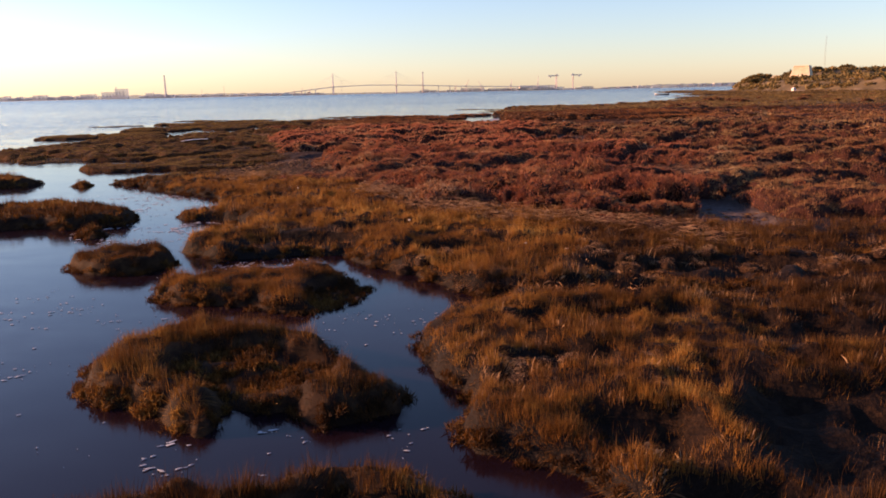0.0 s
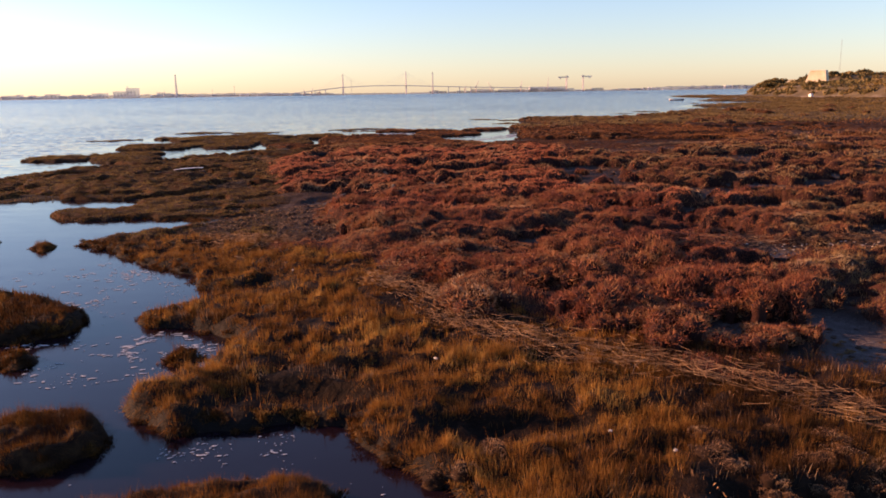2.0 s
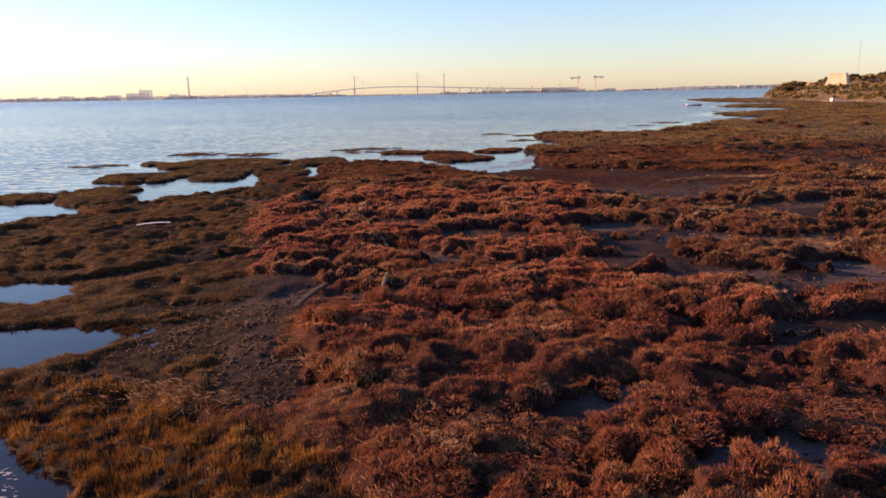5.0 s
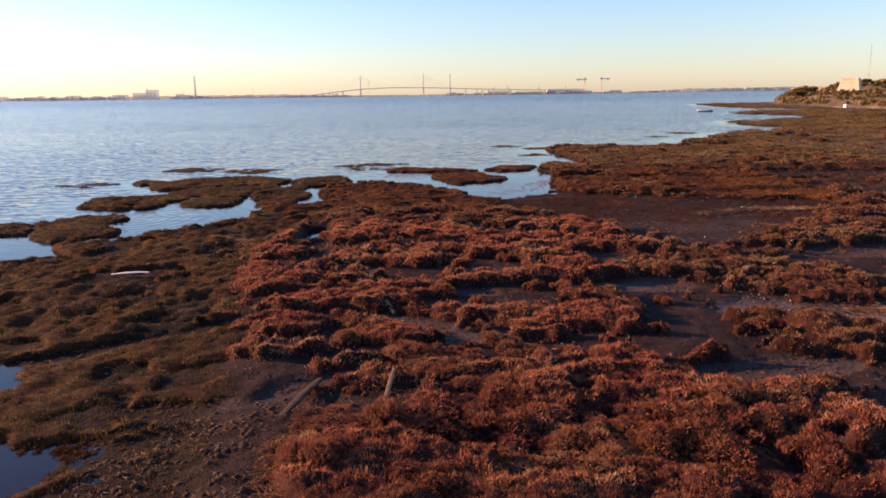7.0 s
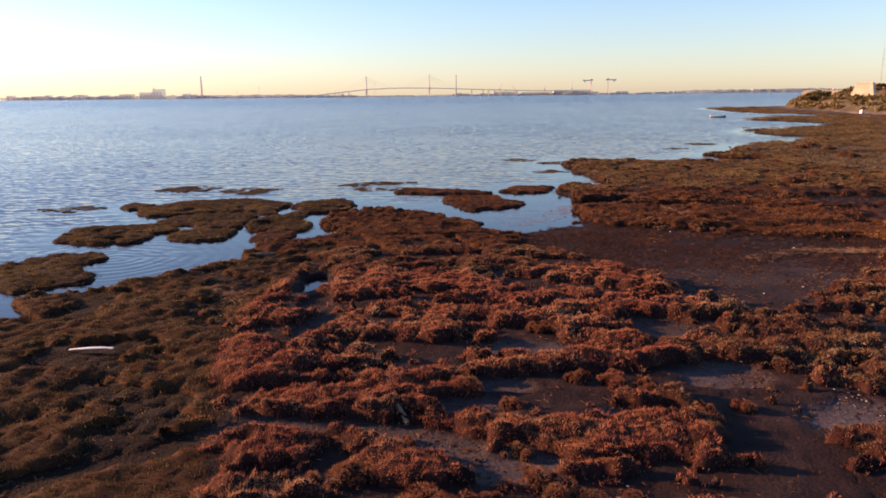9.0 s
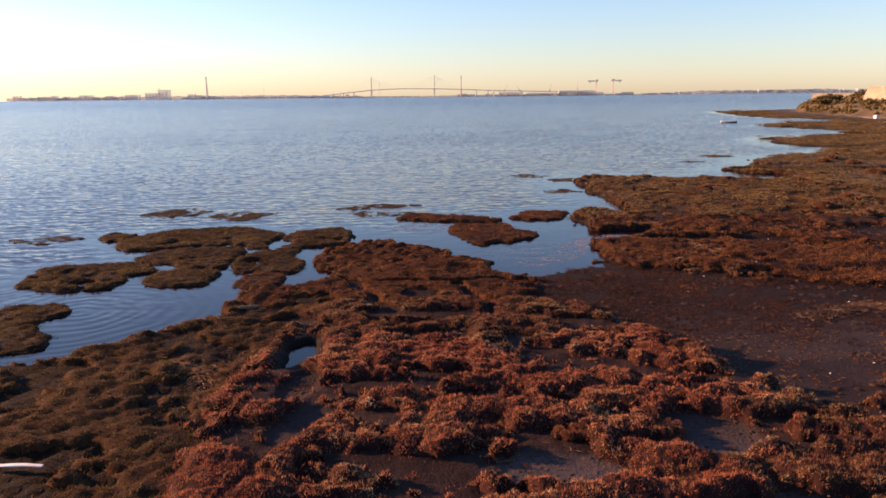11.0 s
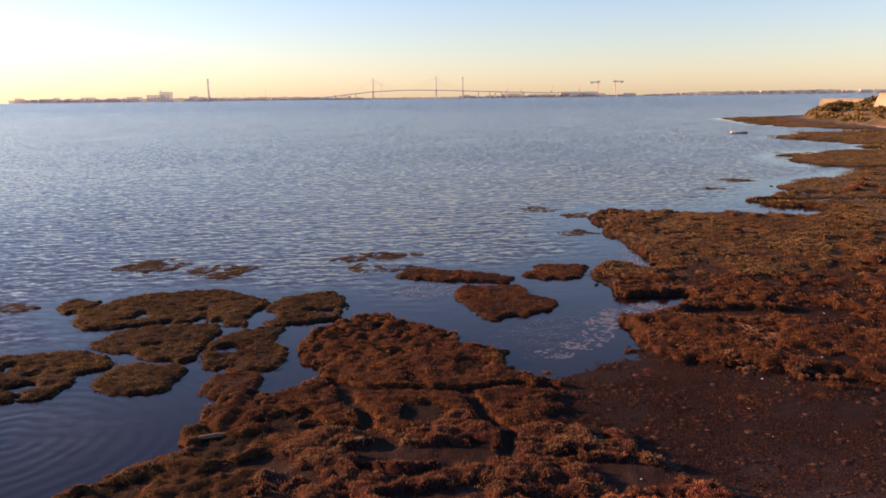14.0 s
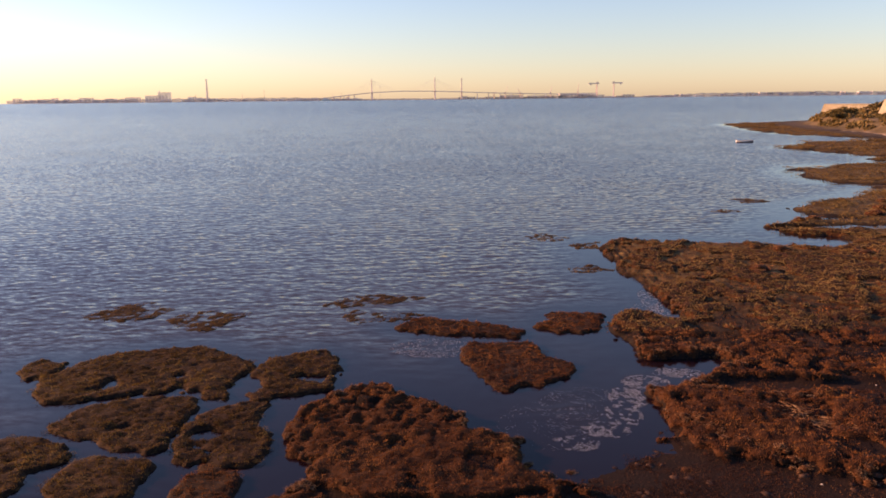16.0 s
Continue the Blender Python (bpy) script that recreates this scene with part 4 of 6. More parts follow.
for i, ring in enumerate(ISLETS):
    near = ring[0][1] < 9.0
    build_islet(ring, "small islet of golden brown cordgrass on a dark peat bank", 0.12 if i not in (5, 7, 8) else 0.05, 0.05, 0.04 if near else 0.08,
                ((250, 46, 0.085, 0.10, 0.0036, False) if near else (190, 20, 0.06, 0.10, 0.009, False)) + (M_DARKGRASS if i != 2 else M_GRASS, 0.0))
for i, ring in enumerate(OUTER):
    build_islet(ring, "flat islet of short brown turf ringed by calm water", 0.08, 0.10, 0.14, (60, 12, 0.10, 0.075, 0.018, False, M_OLIVE if i < 9 else M_TURF, 0.0), True)
for ring in DROWNED:
    build_islet(ring, "nearly drowned patch of brown turf just breaking the surface", -0.022, 0.25, 0.2, (60, 14, 0.13, 0.045, 0.022, False, M_OLIVE, -0.05))

# ---- grass on the mainland ----
for x0, x1, y0, y1, per, each, radius, high, wide, bent in ((-3.6, 1.6, 1.6, 6.4, 240, 48, 0.08, 0.085, 0.0034, False), (1.6, 5.2, 1.6, 6.4, 240, 48, 0.08, 0.085, 0.0034, False), (-3.6, 1.6, 6.4, 9.2, 170, 36, 0.08, 0.11, 0.005, False), (1.6, 6.0, 6.4, 9.2, 170, 36, 0.08, 0.10, 0.005, False), (-8.0, 6.0, 9.2, 18.5, 105, 24, 0.06, 0.11, 0.008, False),
                                                            (5.5, 12.0, 2.0, 9.0, 40, 16, 0.09, 0.14, 0.012, False), (12.0, 20.0, -12.0, 9.0, 12, 14, 0.12, 0.14, 0.02, False), (1.0, 12.0, -12.0, 2.0, 26, 16, 0.10, 0.12, 0.014, False)):
    x, y = spread(x0, x1, y0, y1, per)
    ok = (main_land(x, y) > -0.08) & (rng.random(len(x)) < grassy(x, y)) & tufted(x, y, -0.12)
    v, q = tussocks(x[ok], y[ok], main_height, 0.0, each, radius, high, wide, bent)
    # the eastern strips take the darkened grass in place of hollow shade
    tagged(new("cordgrass", mesh_of("cordgrass", v, q, M_DARKGRASS if x0 == 1.6 else M_GRASS)), "golden brown cordgrass in upright tufts along the creek", "grass", kind="stuff")
pieces = []
for x0, x1, y0, y1, per, high, wide in ((-17, -2.0, 13.5, 45, 280, 0.06, 0.016), (-10, 9, 41, 54, 380, 0.06, 0.018), (3, 24, 47, 80, 140, 0.07, 0.028),
                                        (-6, 12, 8, 36, 70, 0.05, 0.018), (12, 40, 8, 60, 30, 0.10, 0.06), (20, 70, 60, 150, 9, 0.13, 0.14), (50, 110, 100, 300, 3, 0.16, 0.3)):
    x, y = spread(x0, x1, y0, y1, per)
    d = main_land(x, y)
    z = main_height(x, y, d)
    flat = mud_mask(x, y)
    want = np.where(y < 42, np.where(x < 0, np.maximum(meadow(x, y), 0.3), 0.4), 1.0) * (1 - np.where(y > 36, 0.8, 0.75) * flat)
    ok = (d > -0.03) & (z > 0.005) & (rng.random(len(x)) < want) & tufted(x, y, -0.12) & (inside(x, y, HILL) < -9)
    pieces.append(grass_arrays(x[ok], y[ok], z[ok], high, wide, False))
v, q = pieces[0]
tagged(new("wet_low_turf", mesh_of("wet_low_turf", v, q, M_OLIVE)), "short dark turf on the wet western flats", "turf", kind="stuff")
v, q = join(pieces[5:])
tagged(new("far_turf", mesh_of("far_turf", v, q, M_OLIVE)), "olive gold turf along the far marsh shore", "turf", kind="stuff")
v, q = join(pieces[1:5])
tagged(new("low_turf", mesh_of("low_turf", v, q, M_TURF)), "short brown and olive salt marsh turf", "turf", kind="stuff")

x, y = np.concatenate([spread(-3.5, 5.5, 2.0, 9.5, 7.0), spread(-7.5, 5.0, 9.5, 18.0, 4.0)], 1)
ok = (main_land(x, y) > 0.05) & (rng.random(len(x)) < grassy(x, y)) & (fbm(x * 1.1, y * 1.1, 191, 3) > -0.03)
v, q = tussocks(x[ok], y[ok], main_height, 0.02, 30, 0.10, 0.10, 0.0055, False)
tagged(new("dead_tufts", mesh_of("dead_tufts", v, q, M_STRAW)), "pale dead tufts of grass bent over the sward", "grass", kind="stuff")
x, y = spread(-1, 18, 36, 50, 650)
d = main_land(x, y)
ok = (d > 0.15) & (mud_mask(x, y) > 0.2) & (fbm(x * 0.8, y * 0.8, 181, 3) + 0.4 * fbm(x * 4, y * 4, 185, 2) > -0.1)
v, q = grass_arrays(x[ok], y[ok], main_height(x[ok], y[ok], d[ok]), 0.05, 0.03, False)
tagged(new("seablite", mesh_of("seablite", v, q, M_SEABLITE)), "low dark reddish growth over the mud flat", "turf", kind="stuff")

x, y = spread(0, 16, 31, 50, 9)
ok = (mud_mask(x, y) > 0.3) & (main_land(x, y) > 0.3) & (fbm(x * 0.7, y * 0.9, 241, 3) > -0.05)
x, y = x[ok], y[ok]
rows = [(px, py, pz - 0.02, s, 0.05 + 0.14 * s, rng.uniform(0, 360), rng.integers(len(cushion))) for px, py, pz, s in zip(x, y, main_height(x, y), 0.06 + 0.2 * rng.random(len(x)) ** 2)]
tagged(new("flat_crust", rounded(mesh_of("flat_crust", *gather(rows, cushion, 0), M_CLOD))), "low crusted lumps over the brown mud flat", "mud lumps", kind="stuff")
tagged(new("flat_growth", mesh_of("flat_growth", *gather(rows, cushion, 1), M_SEABLITE)), "dark reddish growth in patches over the mud flat", "turf", kind="stuff")

# ---- red glasswort shrubs ----
x, y = spread(-8, 12.5, 8.0, 47.0, 12.0)
d = main_land(x, y)
flat = mud_mask(x, y)
dens = (1 - meadow(x, y)) * (1 - smooth(flat, 0.15, 0.6)) * np.clip(0.8 + 2.8 * fbm(x * 0.35, y * 0.8, 131), 0, 1)
dens *= 1 - rough_mud(x, y)
dens *= np.where(y > 41.5, np.where(x > 4, 0.05, 0.15), 1.0)
ok = (d > 0.35) & (rng.random(len(x)) < dens) & (np.hypot(x * 1.6, y - 15.0) < 16)
spots = []
cells = {}
for px, py in zip(x[ok], y[ok]):
    s = float(rng.uniform(0.3, 0.8) if rng.random() < 0.72 else rng.uniform(0.14, 0.3)) * (1.0 if py < 33 else 0.8)
    key = (int(px // 1), int(py // 1))
    if any(math.hypot(px - qx, py - qy) < 0.34 * (s + qs) for i in (-1, 0, 1) for j in (-1, 0, 1) for qx, qy, qs in cells.get((key[0] + i, key[1] + j), ())):
        continue
    cells.setdefault(key, []).append((px, py, s))
    spots.append((px, py, s))
spots = np.array(spots)
zs = main_height(spots[:, 0], spots[:, 1])
order = np.argsort(np.hypot(spots[:, 0] * 1.6, spots[:, 1] - 15.0))
shared = []


for (cv, cf), (sv, sf) in kinds:
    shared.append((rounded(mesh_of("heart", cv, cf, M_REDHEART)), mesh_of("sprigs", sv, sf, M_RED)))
for rank, i in enumerate(order):
    px, py, s = spots[i]
    k, turn = int(rng.integers(10)), float(rng.uniform(0, 360))
    high = min(s, 0.55) * float(rng.uniform(0.45, 0.95)) * (1.0 if py < 22 else 0.85) * float(np.clip(0.95 + 2.2 * fbm(np.array([px * 0.7]), np.array([py * 0.9]), 137, 2)[0], 0.45, 1.6))
    if rank < 260:
        ob = thing("glasswort_shrub", "low bushy red glasswort shrub on the marsh mud", "shrub", group="glasswort shrubs")
        ob.matrix_world = pose(px, py, zs[i], 0, 0, turn) @ Matrix.Diagonal((s * 1.2, s, high, 1))
        for nm, me in zip(("heart", "foliage"), shared[k]):
            o = tagged(new(nm, me), kind="stuff")
            o.parent = ob
        continue
x, y = spread(9, 60, 9.0, 110.0, 0.75)
d = main_land(x, y)
ok = (d > 0.6) & (rng.random(len(x)) < np.clip(0.8 + 2.2 * fbm(x * 0.2, y * 0.3, 141), 0.05, 1) * (1 - smooth(mud_mask(x, y), 0.15, 0.6)) * np.where(y > 42, 0.04, 1)) & (np.abs(x) < 0.75 * y + 6) & (x > 12.0 + 0 * y)
wide_x, wide_y = x[ok], y[ok]
wide_z = main_height(wide_x, wide_y)
wide = [(px, py, pz, rng.uniform(0.5, 1.25), 0, rng.uniform(0, 360), rng.integers(len(coarse))) for px, py, pz in zip(wide_x, wide_y, wide_z)]


for rows, stock, leaf, words in ((wide, coarse, M_RUST, "rust brown glasswort shrubs on the far marsh"),):
    hearts = tagged(new("glasswort_hearts", rounded(mesh_of("glasswort_hearts", *gather(rows, stock, 0), M_TURFHEART))), "woody inside, coloured dark for its shade, of " + words, "shrubs", kind="stuff")
    tagged(new("glasswort", mesh_of("glasswort", *gather(rows, stock, 1), leaf)), words, "shrubs", kind="stuff")


# rounded shrubs standing alone on the bare lanes
for px, py, w in ((-1.23, 26.15, 0.92), (-1.81, 26.8, 0.45), (-2.66, 25.4, 0.72), (-0.3, 25.4, 0.6), (0.24, 27.4, 0.64), (0.97, 26.6, 0.7), (-1.07, 25.2, 0.42), (-0.35, 23.6, 0.62), (0.23, 23.7, 0.53),
                  (-2.13, 24.0, 0.4), (1.69, 26.4, 0.97), (2.18, 26.2, 0.74), (3.02, 25.1, 0.68), (3.77, 25.3, 0.59), (-3.84, 25.1, 0.5), (0.57, 29.7, 0.9), (2.47, 30.0, 1.1), (-1.86, 23.0, 0.9), (-2.99, 22.7, 1.1)):
    k = int(rng.integers(10))
    ob = thing("glasswort_shrub", "rounded rust red glasswort shrub standing alone on bare mud", "shrub", group="glasswort shrubs")
    ob.matrix_world = pose(px, py, float(main_height(np.array([px]), np.array([py]))[0]) - 0.01, 0, 0, float(rng.uniform(0, 360))) @ Matrix.Diagonal((w * 0.5, w * 0.42, min(0.5 * w, 0.4), 1))
    for nm, me in zip(("heart", "foliage"), shared[k]):
        o = tagged(new(nm, me), kind="stuff")
        o.parent = ob


# ---- matted shrubs: raised banks of growth with lanes of mud between ----
def rusty(x, y):
    return np.maximum(x - 4.6, y - 36.5) + 6.0 * fbm(x * 0.25, y * 0.25, 147, 3) + 6.0 * fbm(x * 1.6, y * 1.6, 148, 3) > 0


def shrub_cover(x, y):
    lanes = fbm(x * 0.5, y * 0.95, 131, 5) + 0.28 * fbm(x * 3.0, y * 3.6, 133, 3)
    edge = 40.5 + 7.0 * fbm(x * 0.5, y * 0.5, 139, 3)
    wide = np.interp(y, [8, 18, 30, 34, 40], [0.09, 0.055, 0.05, 0.085, 0.085])
    return (1 - meadow(x, y)) * (1 - rough_mud(x, y)) * (1 - smooth(mud_mask(x, y), 0.15, 0.6)) * smooth(lanes + wide, 0.0, 0.09) * smooth(main_land(x, y), 0.25, 0.5) * smooth(edge - y, 0.0, 1.0)


def domes(x, y, size, seed):
    """Rounded bushes packed side by side, 1 at each crown and 0 in the gaps."""
    u, w = x / size, y / size
    iu, iw = np.floor(u).astype(np.int64), np.floor(w).astype(np.int64)
    best = np.zeros_like(u)
    for di in (-1, 0, 1):
        for dj in (-1, 0, 1):
            ci, cj = iu + di, iw + dj
            cx, cy = ci + 0.15 + 0.7 * lattice(ci, cj, seed), cj + 0.15 + 0.7 * lattice(ci, cj, seed + 1)
            r = 0.38 + 0.4 * lattice(ci, cj, seed + 2)
            best = np.maximum(best, np.sqrt(np.clip(1 - ((u - cx) ** 2 + (w - cy) ** 2) / r ** 2, 0, 1)) * (0.45 + 0.55 * lattice(ci, cj, seed + 3)))
    return best


def mat_top(x, y, v):
    broad = np.clip(0.5 + 1.5 * fbm(x * 0.8, y * 1.1, 143, 3), 0, 1)
    wx, wy = x + 0.35 * fbm(x * 2.2, y * 2.2, 149, 2), y + 0.35 * fbm(x * 2.2, y * 2.2, 153, 2)
    fine = 0.24 - np.abs(fbm(x * 5.5, y * 5.5, 151, 2))
    grow = np.interp(y, [8, 14, 20, 33, 40, 45], [0.8, 0.9, 0.95, 0.9, 0.55, 0.5])
    return v * grow * (0.03 + 0.10 * broad + 0.22 * domes(wx, wy, 0.76, 311) + 0.07 * domes(wx, wy, 0.21, 317) + 0.20 * fine)


def turf_cover(x, y):
    return smooth(y - 40.0 - 7.0 * fbm(x * 0.5, y * 0.5, 139, 3), -0.6, 0.4) * smooth(main_land(x, y), 0.0, 0.25) * (1 - smooth(mud_mask(x, y), 0.1, 0.4)) * smooth(fbm(x * 0.6, y * 0.6, 157, 4) + 0.13 * smooth(47 - y, -3, 3) + 0.06, 0.0, 0.05)


def turf_top(x, y, v):
    return v * (0.07 + 0.20 * (0.2 - np.abs(fbm(x * 1.3, y * 1.3, 159, 2))) + 0.16 * (0.24 - np.abs(fbm(x * 4.5, y * 4.5, 163, 2))))


def shore_top(x, y, v):
    return np.interp(y, [21, 24], [0.6, 1.05]) * turf_top(x, y, v)


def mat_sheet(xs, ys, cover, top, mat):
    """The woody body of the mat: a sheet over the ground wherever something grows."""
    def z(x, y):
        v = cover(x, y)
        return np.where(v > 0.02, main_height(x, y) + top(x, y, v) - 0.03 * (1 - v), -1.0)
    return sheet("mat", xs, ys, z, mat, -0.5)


def gridded(f, x0, x1, y0, y1, step):
    """f worked out once on a grid, then read between its points."""
    xs, ys = np.arange(x0 - 0.3, x1 + 0.3 + step, step), np.arange(y0 - 0.3, y1 + 0.3 + step, step)
    X, Y = np.meshgrid(xs, ys)
    Z = f(X.ravel(), Y.ravel()).reshape(X.shape)
    def read(x, y):
        u, w = (x - xs[0]) / step, (y - ys[0]) / step
        i, j = u.astype(int), w.astype(int)
        u, w = u - i, w - j
        return (Z[j, i] * (1 - u) + Z[j, i + 1] * u) * (1 - w) + (Z[j + 1, i] * (1 - u) + Z[j + 1, i + 1] * u) * w
    return read


def mat_sprigs(x0, x1, y0, y1, per, long, wide, cover, top):
    cover, floor_z = gridded(cover, x0, x1, y0, y1, 0.08), gridded(main_height, x0, x1, y0, y1, 0.1)
    x, y = spread(x0, x1, y0, y1, per)
    v = cover(x, y)
    ok = rng.random(len(x)) < v
    x, y, v = x[ok], y[ok], v[ok]
    t = top(x, y, v)
    e = 0.05
    gx = (top(x + e, y, cover(x + e, y)) - t) / e
    gy = (top(x, y + e, cover(x, y + e)) - t) / e
    n = len(x)
    up = np.stack([-gx, -gy, np.ones(n)], 1)
    up /= np.linalg.norm(up, axis=1)[:, None]
    d = up * 0.7 + [0, 0, 0.5] + rng.normal(0, 0.38, (n, 3))
    d /= np.linalg.norm(d, axis=1)[:, None]
    side = np.cross(d, rng.normal(0, 1, (n, 3)))
    side /= np.linalg.norm(side, axis=1)[:, None]
    ln = long * rng.uniform(0.5, 1.5, n)[:, None]
    wd = wide * rng.uniform(0.6, 1.4, n)[:, None] / 2
    p = np.stack([x, y, floor_z(x, y) + t], 1) - d * ln * 0.3
    return x, y, np.stack([p - side * wd, p + side * wd, p + d * ln], 1)


def triangles(v):
    return v.reshape(-1, 3), np.arange(v.shape[0] * 3).reshape(-1, 3)


def west_cover(x, y):
    return (1 - grassy(x, y)) * (1 - rough_mud(x, y)) * west_turf(x, y) * smooth(y, 13.5, 15.0) * smooth(main_land(x, y), 0.0, 0.25) * (1 - smooth(mud_mask(x, y), 0.15, 0.6)) * smooth(fbm(x * 0.6, y * 0.75, 167, 5) + 0.12, 0.0, 0.06) * (1 - turf_cover(x, y))


body = tagged(new("shrub_mat", mat_sheet(steps((-8, 12.5, 0.1)), steps((8, 26, 0.1), (26, 44, 0.13)), shrub_cover, mat_top, M_REDHEART)), "woody mat under low red glasswort, coloured dark for the shade inside", "shrubs", kind="stuff")
tagged(new("shrub_mat", mat_sheet(steps((12.5, 24, 0.22)), steps((8, 44, 0.22)), shrub_cover, mat_top, M_REDHEART)), "woody mat under glasswort on the inner marsh, coloured dark for shade", "shrubs", kind="stuff")
for x0, x1, y0, y1, per, long, wide in ((12.5, 24, 8, 44, 330, 0.08, 0.026), (-8, 12.5, 8, 17, 3700, 0.056, 0.0075), (-8, 12.5, 17, 27, 2000, 0.065, 0.012), (-8, 12.5, 27, 44, 1300, 0.065, 0.018)):
    x, y, v = mat_sprigs(x0, x1, y0, y1, per, long, wide, shrub_cover, mat_top)
    rust = rusty(x, y)
    tagged(new("glasswort", mesh_of("glasswort", *triangles(v[~rust]), M_PINK if y0 > 10 else M_RED)), "dense low red glasswort in raised mats on the mud", "shrubs", kind="stuff")
    tagged(new("glasswort", mesh_of("glasswort", *triangles(v[rust]), M_RUST)), "dense low rust brown glasswort in raised mats on the mud", "shrubs", kind="stuff")
# the turf bodies below carry inner shade in their colour
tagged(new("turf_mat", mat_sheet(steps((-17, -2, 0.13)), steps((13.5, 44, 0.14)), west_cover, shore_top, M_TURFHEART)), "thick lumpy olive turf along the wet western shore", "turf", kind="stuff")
for y0, y1, per, long, wide in ((13.5, 24, 1300, 0.055, 0.012), (24, 44, 800, 0.06, 0.017)):
    x, y, v = mat_sprigs(-17, -2, y0, y1, per, long, wide, west_cover, shore_top)
    tagged(new("shore_turf", mesh_of("shore_turf", *triangles(v), M_OLIVE)), "short olive brown turf along the wet western shore", "turf", kind="stuff")
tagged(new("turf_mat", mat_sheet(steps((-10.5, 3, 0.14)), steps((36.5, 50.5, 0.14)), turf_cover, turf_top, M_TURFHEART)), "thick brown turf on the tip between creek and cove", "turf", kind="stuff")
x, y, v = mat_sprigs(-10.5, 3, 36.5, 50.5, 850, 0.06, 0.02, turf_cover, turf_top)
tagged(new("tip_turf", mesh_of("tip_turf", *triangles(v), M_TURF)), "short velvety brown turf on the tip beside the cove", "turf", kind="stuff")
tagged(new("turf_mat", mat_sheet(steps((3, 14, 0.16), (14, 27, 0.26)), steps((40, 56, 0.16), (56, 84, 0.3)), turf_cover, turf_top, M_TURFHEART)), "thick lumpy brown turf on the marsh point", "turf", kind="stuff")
for x0, x1, y0, y1, per, long, wide, leaf in ((3, 16, 40, 56, 520, 0.075, 0.026, M_TURF), (3, 27, 56, 84, 300, 0.08, 0.034, M_FARTURF)):
    x, y, v = mat_sprigs(x0, x1, y0, y1, per, long, wide, turf_cover, turf_top)
    tagged(new("point_turf", mesh_of("point_turf", *triangles(v), leaf)), "short brown and olive turf on the marsh point", "turf", kind="stuff")

# ---- cushions of turf at the shores and on the point ----
rows = []
for x0, x1, y0, y1, per, lo, hi in ((-17, -2.0, 13.5, 42, 1.1, 0.15, 0.42), (3.0, 12, 36, 55, 1.3, 0.2, 0.5), (-10, 3.0, 49, 50.5, 3.0, 0.2, 0.5), (3, 26, 54, 82, 0.7, 0.22, 0.6), (18, 60, 78, 150, 0.35, 0.5, 1.6), (40, 100, 140, 300, 0.06, 1.0, 3.0)):
    x, y = spread(x0, x1, y0, y1, per)
    d = main_land(x, y)
    ok = (d > 0.05) & (rng.random(len(x)) < (1 - np.where(y > 36, 0.7, 0.92) * smooth(mud_mask(x, y), 0.15, 0.6)) * np.where(y < 41, np.maximum(np.where(x < 0, west_turf(x, y), 0), 0.5 * smooth(y, 34, 37)), 1) * np.clip(0.8 + 1.8 * fbm(x * 0.5, y * 0.5, 161), 0.1, 1))
    ok &= (inside(x, y, HILL) < -9) & (x < 0.72 * y + 4)
    z = main_height(x[ok], y[ok], d[ok])
    rows += [(px, py, pz - 0.04, s, s * rng.uniform(0.25, 0.45) * (0.4 if px < 0 and py < 46 else 1.0), rng.uniform(0, 360), rng.integers(len(cushion))) for px, py, pz, s in zip(x[ok], y[ok], z, rng.uniform(lo, hi, len(z)))]
wet_rows = [r for r in rows if r[1] < 36 and r[0] < 0]
tagged(new("wet_turf_hearts", rounded(mesh_of("wet_turf_hearts", *gather(wet_rows, cushion, 0), M_TURFHEART))), "matted inside of the shore turf, coloured dark for its shade", "turf", kind="stuff")
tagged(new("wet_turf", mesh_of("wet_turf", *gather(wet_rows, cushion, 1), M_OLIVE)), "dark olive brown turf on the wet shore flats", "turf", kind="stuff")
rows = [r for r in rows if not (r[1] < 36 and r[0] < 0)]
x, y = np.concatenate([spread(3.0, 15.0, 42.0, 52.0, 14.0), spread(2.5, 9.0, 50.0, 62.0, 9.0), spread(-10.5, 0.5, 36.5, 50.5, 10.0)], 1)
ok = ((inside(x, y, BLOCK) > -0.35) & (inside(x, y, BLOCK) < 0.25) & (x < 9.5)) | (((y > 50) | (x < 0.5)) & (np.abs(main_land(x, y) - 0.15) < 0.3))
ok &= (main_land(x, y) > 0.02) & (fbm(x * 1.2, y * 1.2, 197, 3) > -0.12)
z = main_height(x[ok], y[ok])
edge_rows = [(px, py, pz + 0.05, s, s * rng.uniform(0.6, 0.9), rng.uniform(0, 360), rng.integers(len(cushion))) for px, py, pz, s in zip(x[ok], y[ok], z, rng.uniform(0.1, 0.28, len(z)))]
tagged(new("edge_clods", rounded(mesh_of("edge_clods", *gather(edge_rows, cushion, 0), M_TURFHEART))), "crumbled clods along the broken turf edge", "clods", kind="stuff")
# Pale straw on the crumbled rim doubles as a painted sunlit edge.
tagged(new("edge_grass", mesh_of("edge_grass", *gather(edge_rows, cushion, 1), M_STRAW)), "dry grass on the broken turf edge, paled as if sunlit", "grass", kind="stuff")
tagged(new("turf_hearts", rounded(mesh_of("turf_hearts", *gather([r for r in rows if r[1] < 60], cushion, 0), M_TURFHEART))), "matted inside of the marsh turf, coloured dark for its shade", "turf", kind="stuff")
tagged(new("turf_cushions", mesh_of("turf_cushions", *gather([r for r in rows if r[1] < 64], cushion, 1), M_TURF)), "lumpy brown and golden cushions of marsh turf", "turf", kind="stuff")
